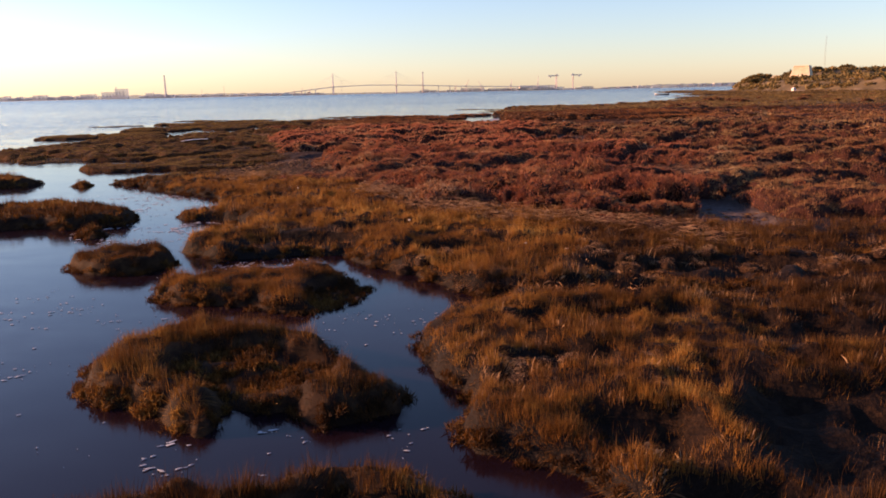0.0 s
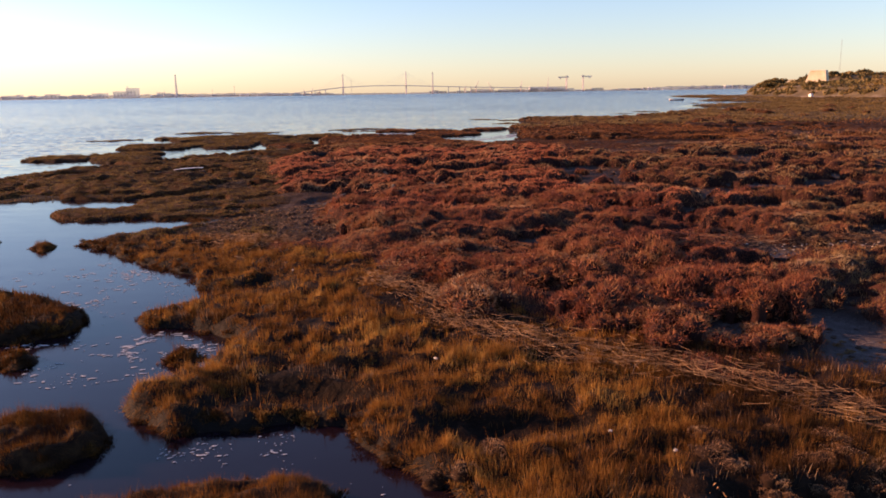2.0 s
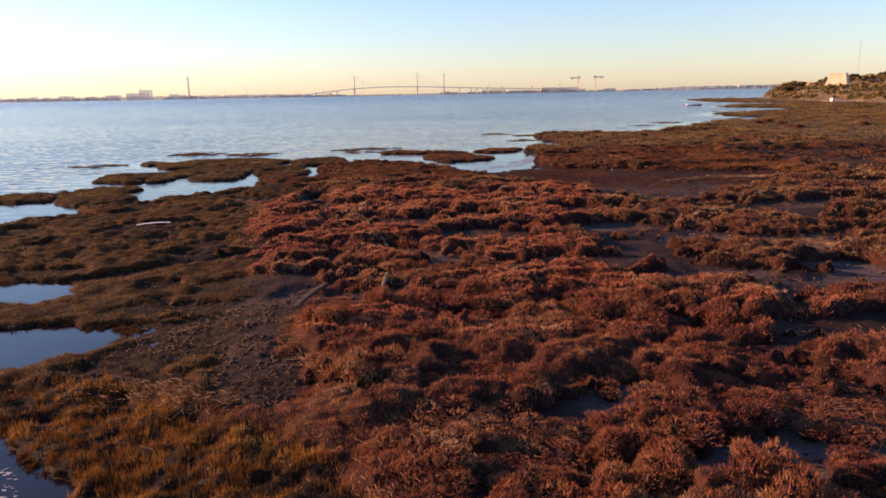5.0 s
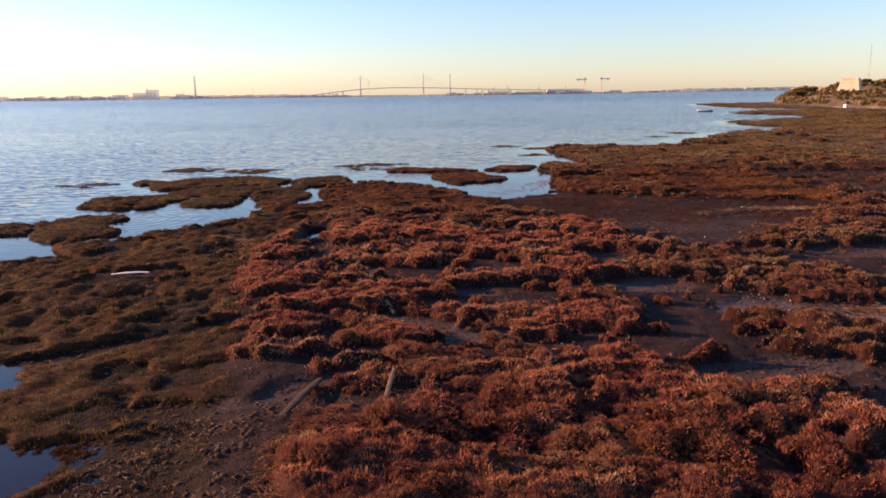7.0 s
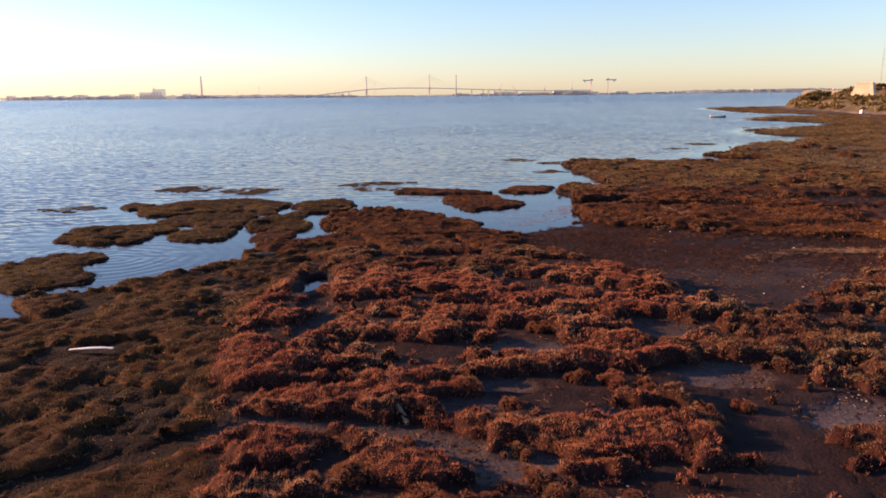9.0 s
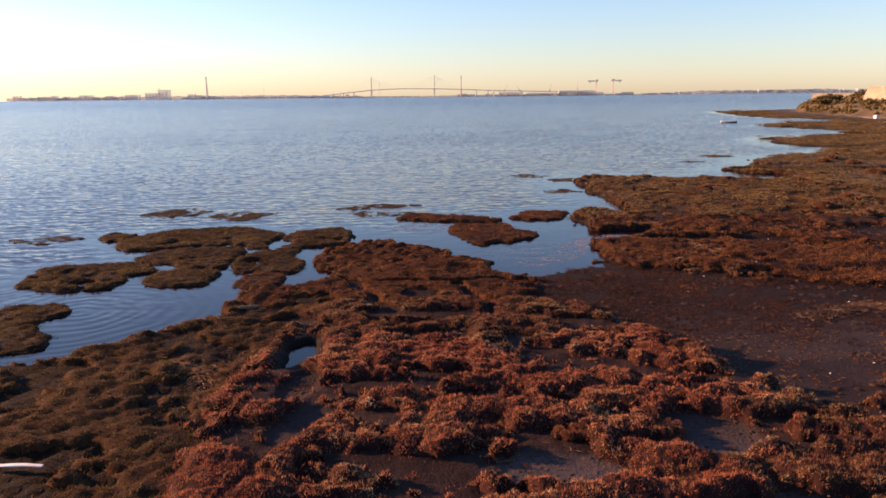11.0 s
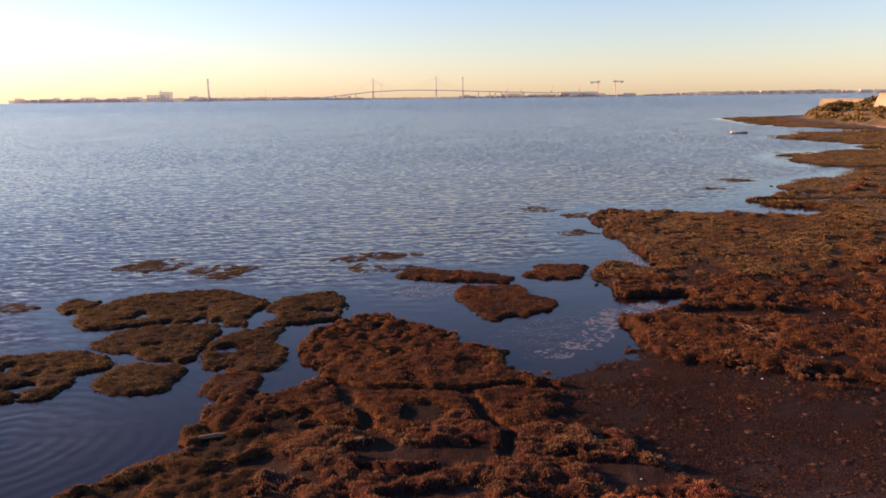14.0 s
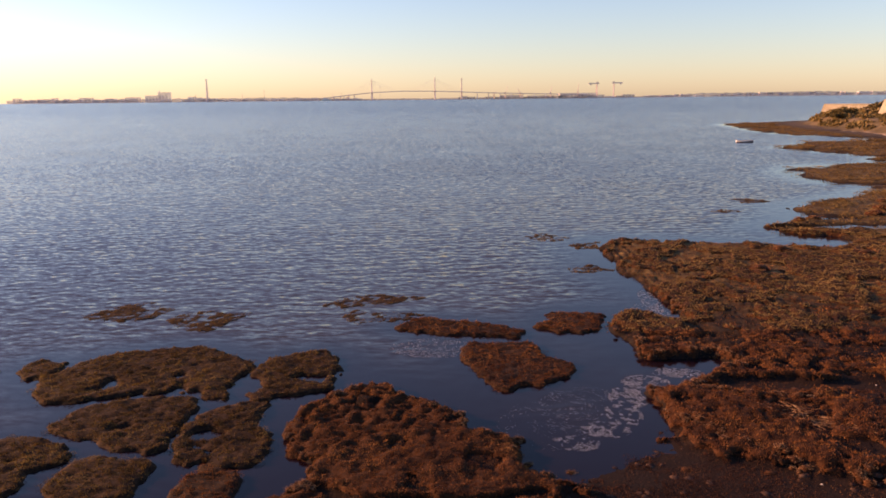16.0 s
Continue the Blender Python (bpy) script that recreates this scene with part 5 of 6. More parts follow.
tagged(new("far_turf_cushions", mesh_of("far_turf_cushions", *gather([r for r in rows if r[1] >= 64], cushion, 1), M_FARTURF)), "olive brown cushions of turf on the outer points", "turf", kind="stuff")
x, y = np.concatenate([spread(-3.6, 3.2, 1.6, 9.0, 90), spread(-8, -2, 9.0, 23.0, 55)], 1)
z = main_height(x, y)
ok = (z > -0.06) & (z < 0.10) & (main_land(x, y) < 0.3)
rows = [(px, py, max(pz - 0.03, -0.03), rng.uniform(0.05, 0.12) * (1 + 0.03 * py), 0.1, rng.uniform(0, 360), rng.integers(len(fringe))) for px, py, pz in zip(x[ok], y[ok], z[ok])]
tagged(new("bank_fringe", mesh_of("bank_fringe", *gather(rows, fringe, 1), M_DARKGRASS)), "shaggy dead grass hanging over the creek bank", "grass", kind="stuff")
x, y = np.concatenate([spread(-1.2, 4.8, 6.0, 7.4, 26), spread(0.1, 1.4, 2.4, 4.4, 14)], 1)
ok = (main_land(x, y) > 0.03) & (fbm(x * 1.6, y * 1.6, 193, 3) > -0.05)
z = main_height(x[ok], y[ok])
rows = [(px, py, pz - 0.01, s, s * rng.uniform(0.6, 0.95), rng.uniform(0, 360), rng.integers(len(fringe))) for px, py, pz, s in zip(x[ok], y[ok], z, rng.uniform(0.05, 0.16, len(z)))]
tagged(new("clods", rounded(mesh_of("clods", *gather(rows, fringe, 0), M_BANK))), "dark peat clods fallen along the creek bank", "clods", kind="stuff")
tagged(new("clod_grass", mesh_of("clod_grass", *gather(rows, middling, 1), M_STRAW)), "pale dead grass drooping over the peat clods", "grass", kind="stuff")
x, y = spread(-8, 5, 6.0, 18.5, 4.0)
d = main_land(x, y)
ok = (d > 0.1) & (rng.random(len(x)) < grassy(x, y) * np.clip(0.6 + 2.5 * fbm(x * 0.7, y * 0.7, 163), 0, 1))
z = main_height(x[ok], y[ok], d[ok])
rows = [(px, py, pz - 0.03, s, s * rng.uniform(0.4, 0.7), rng.uniform(0, 360), rng.integers(len(thin))) for px, py, pz, s in zip(x[ok], y[ok], z, rng.uniform(0.1, 0.28, len(z)))]
tagged(new("sedge_cushions", mesh_of("sedge_cushions", *gather(rows, thin, 1), M_GRASS)), "rounded golden brown sedge cushions among the cordgrass", "sedge", kind="stuff")

# pale dead blades caught in the grass along the creek
x, y = spread(-3.4, 5.2, 1.8, 9.0, 50)
d = main_land(x, y)
ok = (d > 0.02) & (rng.random(len(x)) < np.where(d < 0.45, 0.9, 0.22) * (fbm(x * 1.8, y * 1.8, 199, 3) > -0.04)) & (spots_mask(HOLLOWS, x, y) < 0.4)
v, q = tussocks(x[ok], y[ok], main_height, 0.0, 14, 0.07, 0.075, 0.0042, True)
tagged(new("dead_blades", mesh_of("dead_blades", v, q, M_STRAW)), "pale dead blades tangled in the grass of the bank", "grass", kind="stuff")

# ---- the water ----
def openness(x, y):
    d = np.full(len(x), -50.0)
    near = (np.abs(x) < 140) & (y > -20) & (y < 330)
    d[near] = inside(x[near], y[near], MAINLAND)
    isle = np.full(len(x), -50.0)
    best = np.full(int(near.sum()), -50.0)
    for ring in ISLETS + OUTER:
        best = np.maximum(best, inside(x[near], y[near], ring))
    isle[near] = best
    return 0.03 + 0.97 * smooth(-d, 0.2, 6.5) * smooth(-isle, -0.2, 3.2)


wx = np.concatenate([[-4700, -2500, -1000, -400, -150], steps((-60, -20, 2), (-20, 12, 0.5), (12, 90, 2)), [150, 400, 1000, 2500, 4700]])
wy = np.concatenate([[-4700, -1500, -300, -60], steps((-10, 20, 0.5), (20, 80, 0.6), (80, 140, 2), (140, 320, 6)), [450, 800, 1500, 2500, 4700]])
water = new("water", sheet("water", wx, wy, lambda x, y: np.zeros(len(x)), M_WATER, None, {"open": openness}))
tagged(water, "blue rippled water of the bay, calm in the creeks", "water", kind="structure")

# ---- foam flecks ----
def foam_patch(cx, cy, rx, ry, n, size):
    n = int(n * (1.3 if cy < 40 else 3))
    vs, fs, o = [], [], 0
    a, k = rng.uniform(0, 2 * np.pi, n), np.sqrt(rng.uniform(0, 1, n))
    px, py = cx + rx * k * np.cos(a), cy + ry * k * np.sin(a)
    free = main_land(px, py) < -0.12
    for ring in ISLETS + OUTER:
        free &= inside(px, py, ring) < -0.1
    free &= (0.7 * fbm(px * 1.7, py * 1.7, 151, 3) + 1.0 * fbm(px * 7, py * 7, 155, 2) > (0.06 if cy < 40 else -0.03))
    for qx, qy in zip(px[free], py[free]):
        s = size * (0.15 + 0.65 * rng.random() ** 2 * (1.5 if cy < 40 else 1.0))
        turn = rng.normal(0.35, 0.3)
        ct, st = math.cos(turn), math.sin(turn)
        lg = rng.uniform(0.8, 2.2)
        raw = [(s * lg * rng.uniform(0.5, 1.2) * math.cos(t), s * 0.6 * rng.uniform(0.5, 1.2) * math.sin(t)) for t in np.arange(6) * math.pi / 3]
        ring = [(qx + u * ct - w * st, qy + u * st + w * ct, 0.005) for u, w in raw]
        vs += [(qx, qy, 0.009)] + ring
        fs += [(o, o + 1 + j, o + 1 + (j + 1) % 6) for j in range(6)]
        o += 7
    return np.array(vs).reshape(-1, 3), np.array(fs, dtype=int).reshape(-1, 3)


FOAM = [(-2.9, 4.9, 0.8, 1.2, 300, 0.018), (-0.6, 5.2, 0.7, 0.6, 120, 0.015), (-0.6, 3.0, 1.0, 0.35, 220, 0.018), (-2.6, 3.3, 0.8, 0.8, 140, 0.016), (-3.2, 6.2, 0.9, 0.9, 220, 0.02),
        (-5.0, 12.4, 1.3, 1.3, 600, 0.032), (-4.2, 9.9, 1.1, 1.1, 700, 0.028), (-3.4, 10.0, 0.8, 0.5, 500, 0.026), (-5.6, 14.0, 1.0, 0.8, 260, 0.03), (-1.6, 7.5, 1.0, 0.3, 240, 0.018), (-6.0, 13.2, 1.2, 0.9, 140, 0.04), (-1.0, 7.0, 0.8, 0.5, 70, 0.018),
        (-4.0, 54.3, 1.9, 1.2, 1500, 0.026), (0.8, 45.7, 0.8, 0.5, 1000, 0.019), (1.9, 46.7, 0.8, 0.6, 1400, 0.019), (2.7, 47.9, 0.6, 0.9, 1800, 0.019), (3.1, 49.3, 0.7, 0.9, 2000, 0.019), (4.0, 50.7, 0.9, 0.7, 2000, 0.019), (5.4, 51.7, 1.0, 0.5, 1400, 0.019), (6.6, 61.8, 0.5, 2.2, 700, 0.03), (1.6, 48.2, 1.7, 2.0, 600, 0.022), (0.0, 47.0, 1.5, 1.8, 250, 0.022), (6.2, 59.8, 0.9, 1.6, 600, 0.026)]
v, q = join([foam_patch(*f) for f in FOAM])
tagged(new("foam", mesh_of("foam", v, q, M_FOAM)), "pale flecks of foam drifting on calm water", "foam", kind="stuff")

# ---- wrack lines of dead reed ----
def sticks(x, y, z, long, thick, along=None):
    n = len(x)
    a, tilt = rng.uniform(0, np.pi, n), rng.normal(0.08, 0.16, n)
    if along is not None:
        a = np.where(rng.random(n) < 0.75, along + rng.normal(0, 0.4, n), a)
    dvec = np.stack([np.cos(a) * np.cos(tilt), np.sin(a) * np.cos(tilt), np.sin(tilt)], 1) * (long * rng.uniform(0.3, 1.4, n))[:, None]
    side = np.stack([-np.sin(a), np.cos(a), np.zeros(n)], 1) * thick
    up = np.array([0, 0, 1.0]) * thick
    c = np.stack([x, y, z], 1)
    v = np.stack([c - dvec / 2 - side, c - dvec / 2 + side, c - dvec / 2 + up * 1.6, c + dvec / 2 - side, c + dvec / 2 + side, c + dvec / 2 + up * 1.6], 1).reshape(-1, 3)
    o = np.arange(n)[:, None] * 6
    return v, np.concatenate([o + f for f in ([0, 1, 4], [0, 4, 3], [1, 2, 5], [1, 5, 4], [2, 0, 3], [2, 3, 5])])


WRACK = [[(-2.9, 17.5), (-2.0, 15.9), (-1.1, 13.8), (-0.7, 12.5), (-1.2, 11.9), (-0.7, 11.2), (-0.2, 10.0), (0.3, 9.4), (0.9, 9.0), (1.6, 8.6), (2.2, 8.2), (3.2, 7.4)],
         [(4.2, 14.0), (5.6, 14.5), (7.4, 14.2)], [(5.6, 24.2), (7.6, 25.2), (9.0, 24.6)], [(-1.2, 19.9), (0.6, 20.6), (2.2, 20.0)], [(-9.6, 33.8), (-7.6, 33.0), (-7.0, 31.0)],
         [(7.0, 48.0), (8.6, 46.6), (11.0, 45.6)], [(8.6, 38.0), (11.0, 39.4), (14.0, 39.0)], [(-4.8, 15.6), (-3.4, 15.0), (-2.6, 15.8)]]
pieces = []
for w, line in enumerate(WRACK):
    for (ax, ay), (bx, by) in zip(line, line[1:]):
        length = math.hypot(bx - ax, by - ay)
        n = int(length * (240 if w == 0 else 260))
        t = rng.uniform(0, 1, n)
        px, py = ax + (bx - ax) * t + rng.normal(0, 0.26 if w else 0.17, n), ay + (by - ay) * t + rng.normal(0, 0.22 if w else 0.14, n)
        lift = 0.13 if ay < 16 else 0.05
        pieces.append(sticks(px, py, main_height(px, py) + rng.uniform(0.0, lift, n) + (0.05 if w == 0 else 0.01), 0.17 if ay < 16 else 0.22, 0.0009 + 0.00012 * ay, math.atan2(by - ay, bx - ax)))
v, q = join(pieces)
tagged(new("dead_reeds", mesh_of("dead_reeds", v, q, M_STRAW)), "tangled lines of bleached dead reed left by the tide", "wrack", kind="stuff")
x, y = spread(-6.5, -0.8, 14, 21, 190)
ok = rng.random(len(x)) < rough_mud(x, y) * np.clip(0.6 + 2.0 * fbm(x * 1.5, y * 1.5, 173, 3), 0, 1)
x, y = x[ok], y[ok]
z = main_height(x, y)
v, q = sticks(x, y, z + rng.uniform(0.005, 0.05, len(x)), 0.085, 0.0026)
tagged(new("stalk_litter", mesh_of("stalk_litter", v, q, M_STRAW)), "short broken stalks strewn over the rough mud", "debris", kind="stuff")
rows = [(px, py, pz - 0.01, s, s * rng.uniform(0.5, 0.9), rng.uniform(0, 360), rng.integers(len(cushion))) for px, py, pz, s in zip(x[::2], y[::2], z[::2], rng.uniform(0.03, 0.10, len(x[::2])))]
tagged(new("mud_clods", rounded(mesh_of("mud_clods", *gather(rows, cushion, 0), M_CLOD))), "brown clods of mud strewn between turf and shrubs", "clods", kind="stuff")
x, y = spread(-9, 14, 8, 52, 7)
d = main_land(x, y)
ok = (d > 0.2) & (fbm(x * 0.7, y * 0.7, 171, 3) > 0.02) & (y < 36 + 3 * rng.random(len(x)))
x, y = x[ok], y[ok]
v, q = sticks(x, y, main_height(x, y) + 0.012, 0.12, 0.0045)
tagged(new("mud_debris", mesh_of("mud_debris", v, q, M_STRAW)), "broken stalks and twigs lying on the mud", "debris", kind="stuff")

x, y = spread(-9, 12, 9, 37, 150)
bare = mud_mask(x, y)
ok = (bare > 0.25) & (main_land(x, y) > 0.3) & (rng.random(len(x)) < np.clip(0.30 + 1.6 * fbm(x * 1.3, y * 1.3, 231, 3) + 0.5 * (1 - bare), 0.04, 1))
x, y = x[ok], y[ok]
rows = [(px, py, pz - 0.005, s, s * rng.uniform(0.4, 0.8), rng.uniform(0, 360), rng.integers(len(fringe))) for px, py, pz, s in zip(x, y, main_height(x, y), rng.uniform(0.02, 0.07, len(x)))]
tagged(new("mud_crumbs", rounded(mesh_of("mud_crumbs", *gather(rows[::2], fringe, 0), M_CLOD))), "crumbs of dried mud lying between the shrubs", "clods", kind="stuff")
tagged(new("seedlings", mesh_of("seedlings", *gather(rows[1::2], fringe, 1), M_RUST)), "tiny rust brown seedlings dotted over the mud", "seedlings", kind="stuff")

x, y = np.concatenate([spread(6.0, 9.2, 23.9, 25.3, 34), spread(4.2, 7.6, 13.6, 14.5, 40), spread(5.6, 8.0, 25.6, 26.6, 14)], 1)
rows = [(px, py, pz, s, s * 0.5, rng.uniform(0, 360), rng.integers(len(fringe))) for px, py, pz, s in zip(x, y, main_height(x, y), rng.uniform(0.015, 0.05, len(x)))]
tagged(new("shells", rounded(mesh_of("shells", *gather(rows, fringe, 0), M_SHELL))), "pale shells and dried scraps strewn on the mud", "shells", kind="stuff")

# ---- driftwood and litter ----
def driftwood(name, label, at, turn, length, w, h, mat, tilt=0.0):
    ob = thing(name, label, "driftwood")
    bm = bmesh.new()
    n = 7
    rings = []
    for i in range(n + 1):
        k = i / n
        cx, cz = (k - 0.5) * length, 0.03 * length * math.sin(k * 2.6)
        s = 1 - 0.35 * abs(k - 0.45)
        rings.append([bm.verts.new((cx, (sy * w / 2 + random.uniform(-0.06, 0.06) * w) * s, cz + (sz * h / 2 + random.uniform(-0.06, 0.06) * h) * s))
                      for sy, sz in ((-1, -0.7), (-0.6, -1), (0.6, -1), (1, -0.6), (1, 0.7), (0.5, 1), (-0.5, 1), (-1, 0.6))])
    for r0, r1 in zip(rings, rings[1:]):
        for j in range(8):
            bm.faces.new((r0[j], r0[(j + 1) % 8], r1[(j + 1) % 8], r1[j]))
    bm.faces.new(rings[0][::-1])
    bm.faces.new(rings[-1])
    me = bpy.data.meshes.new(name)
    bm.to_mesh(me)
    bm.free()
    me.materials.append(mat)
    bpy.data.objects.remove(ob)
    ob = tagged(new(name, me), label, "driftwood")
    ob.matrix_world = pose(*at, 0, tilt, turn)
    return ob


def on_ground(x, y, up=0.0):
    return (x, y, float(main_height(np.array([x]), np.array([y]))[0]) + up)


driftwood("plank", "long sun-bleached white plank lying on brown turf", on_ground(-9.6, 28.1, 0.09), -4, 1.05, 0.10, 0.03, M_WHITE, -3)
driftwood("wooden_post", "split pale wooden post leaning out of the mud", on_ground(-1.78, 20.05, 0.17), 82, 0.8, 0.075, 0.05, M_WOOD, -24)
driftwood("stump", "short broken wooden stump on bare mud", on_ground(-2.28, 24.75, 0.08), 118, 0.5, 0.09, 0.10, M_WOOD, -16)
driftwood("wooden_board", "dark wet board half sunk in the mud", on_ground(-3.15, 20.0, 0.08), 72, 1.2, 0.12, 0.05, M_DARKWOOD, -6)
driftwood("wooden_stake", "short pale stake standing among the shrubs", on_ground(4.15, 18.0, 0.22), 70, 0.26, 0.04, 0.04, M_WOOD, -65)
driftwood("log", "weathered log lying beside the tide line", on_ground(-8.7, 38.9, 0.06), 25, 0.7, 0.12, 0.1, M_WOOD, 4)


def scrap(x, y, s, mat):
    bm = bmesh.new()
    bmesh.ops.create_icosphere(bm, subdivisions=1, radius=s)
    for v in bm.verts:
        v.co = Vector((v.co.x * random.uniform(0.6, 1.7), v.co.y * random.uniform(0.5, 1.2), v.co.z * random.uniform(0.4, 0.9)))
    me = bpy.data.meshes.new("litter")
    bm.to_mesh(me)
    bm.free()
    me.materials.append(mat)
    ob = tagged(new("litter", me), "small white scrap washed up on the marsh", "litter", "washed up litter")
    ob.matrix_world = pose(*on_ground(x, y, s * 0.4 + (0.07 if y < 12 else 0.0)), 0, 0, random.uniform(0, 360))
    return ob


LITTER = [(1.05, 11.1), (0.95, 7.35), (1.35, 7.05), (-2.6, 12.7), (-2.0, 13.4), (0.9, 22.9), (1.2, 22.6), (4.3, 17.2), (2.2, 27.6), (5.4, 28.0), (3.6, 33.6), (-0.6, 32.1),
          (6.2, 31.2), (7.0, 26.0), (8.6, 34.2), (-6.4, 28.4), (-3.2, 36.4), (2.0, 36.8), (9.4, 44.6), (-5.6, 47.2), (-3.4, 45.0), (-0.4, 8.9), (-3.9, 40.8), (12.0, 50.3), (-6.8, 47.6), (-6.2, 49.0), (-4.9, 48.6), (-4.0, 47.4), (-3.0, 46.2), (-2.2, 45.3), (-6.0, 44.6), (-4.6, 43.4), (-1.6, 46.0), (-5.2, 45.8), (-7.4, 45.4)]
for lx, ly in LITTER:
    scrap(lx, ly, random.uniform(0.010, 0.02) + 0.0004 * ly, M_SHELL)
for i in range(46):
    lx, ly = random.uniform(4.5, 14), random.uniform(20, 46)
    if mud_mask(np.array([lx]), np.array([ly]))[0] > 0.3:
        scrap(lx, ly, random.uniform(0.015, 0.04), M_SHELL if i % 4 == 0 else M_WOOD)

# ---- rowing boat ----
def rowing_boat(at, turn):
    ob = thing("rowing_boat", "small white and dark red rowing boat moored in shallow water", "boat", at, turn)
    bm = bmesh.new()
    L, n = 3.5, 12
    outer, inner = [], []
    for i in range(n + 1):
        k = i / n
        w = 0.78 * math.sin(math.pi * (0.16 + 0.84 * k) ** 0.9) ** 0.6 if k < 1 else 0.02
        w = max(w, 0.02)
        sheer = 0.32 + 0.30 * (k - 0.35) ** 2 * 1.6
        for store, s, b in ((outer, 1.0, -0.12), (inner, 0.9, 0.06)):
            store.append([bm.verts.new(((k - 0.5) * L, y * w * s, z)) for y, z in ((-1, sheer), (-0.82, 0.12), (0, b), (0.82, 0.12), (1, sheer))])
    for ring, flip in ((outer, False), (inner, True)):
        for r0, r1 in zip(ring, ring[1:]):
            for j in range(4):
                f = (r0[j], r1[j], r1[j + 1], r0[j + 1])
                bm.faces.new(f[::-1] if flip else f)
    for o0, o1, i0, i1 in zip(outer, outer[1:], inner, inner[1:]):
        bm.faces.new((o0[0], i0[0], i1[0], o1[0]))
        bm.faces.new((o0[4], o1[4], i1[4], i0[4]))
    bm.faces.new(outer[0])
    rims = [[(v.co.x, v.co.y, v.co.z) for v in (r[0], r[4])] for r in outer]
    part("hull", bm, M_BOAT, ob)
    bm = bmesh.new()
    for i, side in ((0, -1), (1, 1)):
        band = [[bm.verts.new((x, y + side * o, z + dz)) for o, dz in ((0.012, -0.16), (0.03, 0.02), (-0.03, 0.02))] for x, y, z in (r[i] for r in rims)]
        for r0, r1 in zip(band, band[1:]):
            for j in range(2):
                bm.faces.new((r0[j], r1[j], r1[j + 1], r0[j + 1]))
    part("gunwale", bm, M_WHITE, ob, "white painted upper strake")
    part("transom", box(-L / 2 - 0.05, -L / 2 + 0.01, -0.42, 0.42, 0.05, 0.5), M_WHITE, ob, "white transom board")
    for x in (-1.2, 0.1, 1.1):
        part("thwart", box(x - 0.12, x + 0.12, -0.62, 0.62, 0.28, 0.32), M_WHITE, ob, "white painted seat")
    return ob


rowing_boat((55.7, 191.9, 0.0), -10)

# ---- headland with its fort ----
def hill_height(x, y):
    d = inside(x, y, HILL)
    n = 0.8 * fbm(x * 0.06, y * 0.06, 201) + 0.5 * fbm(x * 0.25, y * 0.25, 207, 3)
    fort = smooth(1.35 - np.hypot((x - 158) / 26, (y - 284) / 20), 0, 0.45)
    return 0.2 + 3.1 * smooth(d + 3 * n, 0, 8) + 3.4 * fort + n * smooth(d, 0, 10) - 2.3 * smooth(1.4 - np.hypot((x - 148) / 26, (y - 324) / 22), 0, 0.4) * smooth(d, 0, 6)


hill = new("headland", sheet("headland", steps((90, 170, 1.6), (170, 300, 5)), steps((100, 385, 2.0)), lambda x, y: np.where(inside(x, y, HILL) > -2, hill_height(x, y), -1.0), M_HEADLAND, -0.5, {"sand": lambda x, y: smooth(1.0 + 4.0 * fbm(x * 0.15, y * 0.15, 217, 3) - inside(x, y, HILL), 0.0, 1.5) * smooth(245 - y, 0, 12)}))
tagged(hill, "low sandy headland overgrown with scrub", "headland", kind="structure")


def clumps(spots, leaf, n_leaf, mat):
    got = []
    for px, py, pz, s in spots:
        u = rng.normal(0, 1, (n_leaf, 3))
        u /= np.linalg.norm(u, axis=1)[:, None]
        u[:, 2] = np.abs(u[:, 2])
        p = np.array([px, py, pz]) + u * s * [1, 1, 0.75] * rng.uniform(0.55, 1.05, (n_leaf, 1))
        a, b = rng.normal(0, leaf * s, (n_leaf, 3)), rng.normal(0, leaf * s, (n_leaf, 3))
        v = np.stack([p - a, p + a, p + b + u * leaf * s], 1).reshape(-1, 3)
        got.append((v, np.arange(3 * n_leaf).reshape(-1, 3)))
    return join(got)


x, y = rng.uniform(95, 190, 4200), rng.uniform(140, 360, 4200)
d = inside(x, y, HILL)
ok = (d > np.where(y < 240, 1.4, 2.0)) & (rng.random(4200) < 0.9) & (fbm(x * 0.1, y * 0.1, 211) > -0.25) & ~((np.abs(x - 124.5) < 9) & (np.abs(y - 264) < 7)) & ~((np.abs(x - 150) < 20) & (np.abs(y - 328) < 18) & (rng.random(4200) < 0.85))
x, y = x[ok], y[ok]
z = hill_height(x, y)
v, q = clumps([(px, py, pz, s) for px, py, pz, s in zip(x, y, z, rng.uniform(0.5, 1.3, len(x)))], 0.30, 34, M_SCRUB)
tagged(new("scrub", mesh_of("scrub", v, q, M_SCRUB)), "dark olive scrub bushes covering the headland", "scrub", kind="stuff")


def tree(at, size):
    ob = thing("tree", "dark rounded tree on the headland", "tree", at, group="trees on the headland")
    part("trunk", beam((0, 0, -0.4), (0.1, 0, size * 0.6), 0.35, 0.2, 7), M_DARKWOOD, ob)
    v, q = clumps([(random.uniform(-0.7, 0.7) * size, random.uniform(-0.6, 0.6) * size, size * random.uniform(0.25, 0.55), size * random.uniform(0.35, 0.55)) for _ in range(7)], 0.2, 220, M_SCRUB)
    cr = new("crown", mesh_of("crown", v, q, M_SCRUB))
    cr.parent = ob


def hill_at(x, y, up=0.0):
    return (x, y, float(hill_height(np.array([x]), np.array([y]))[0]) + up)


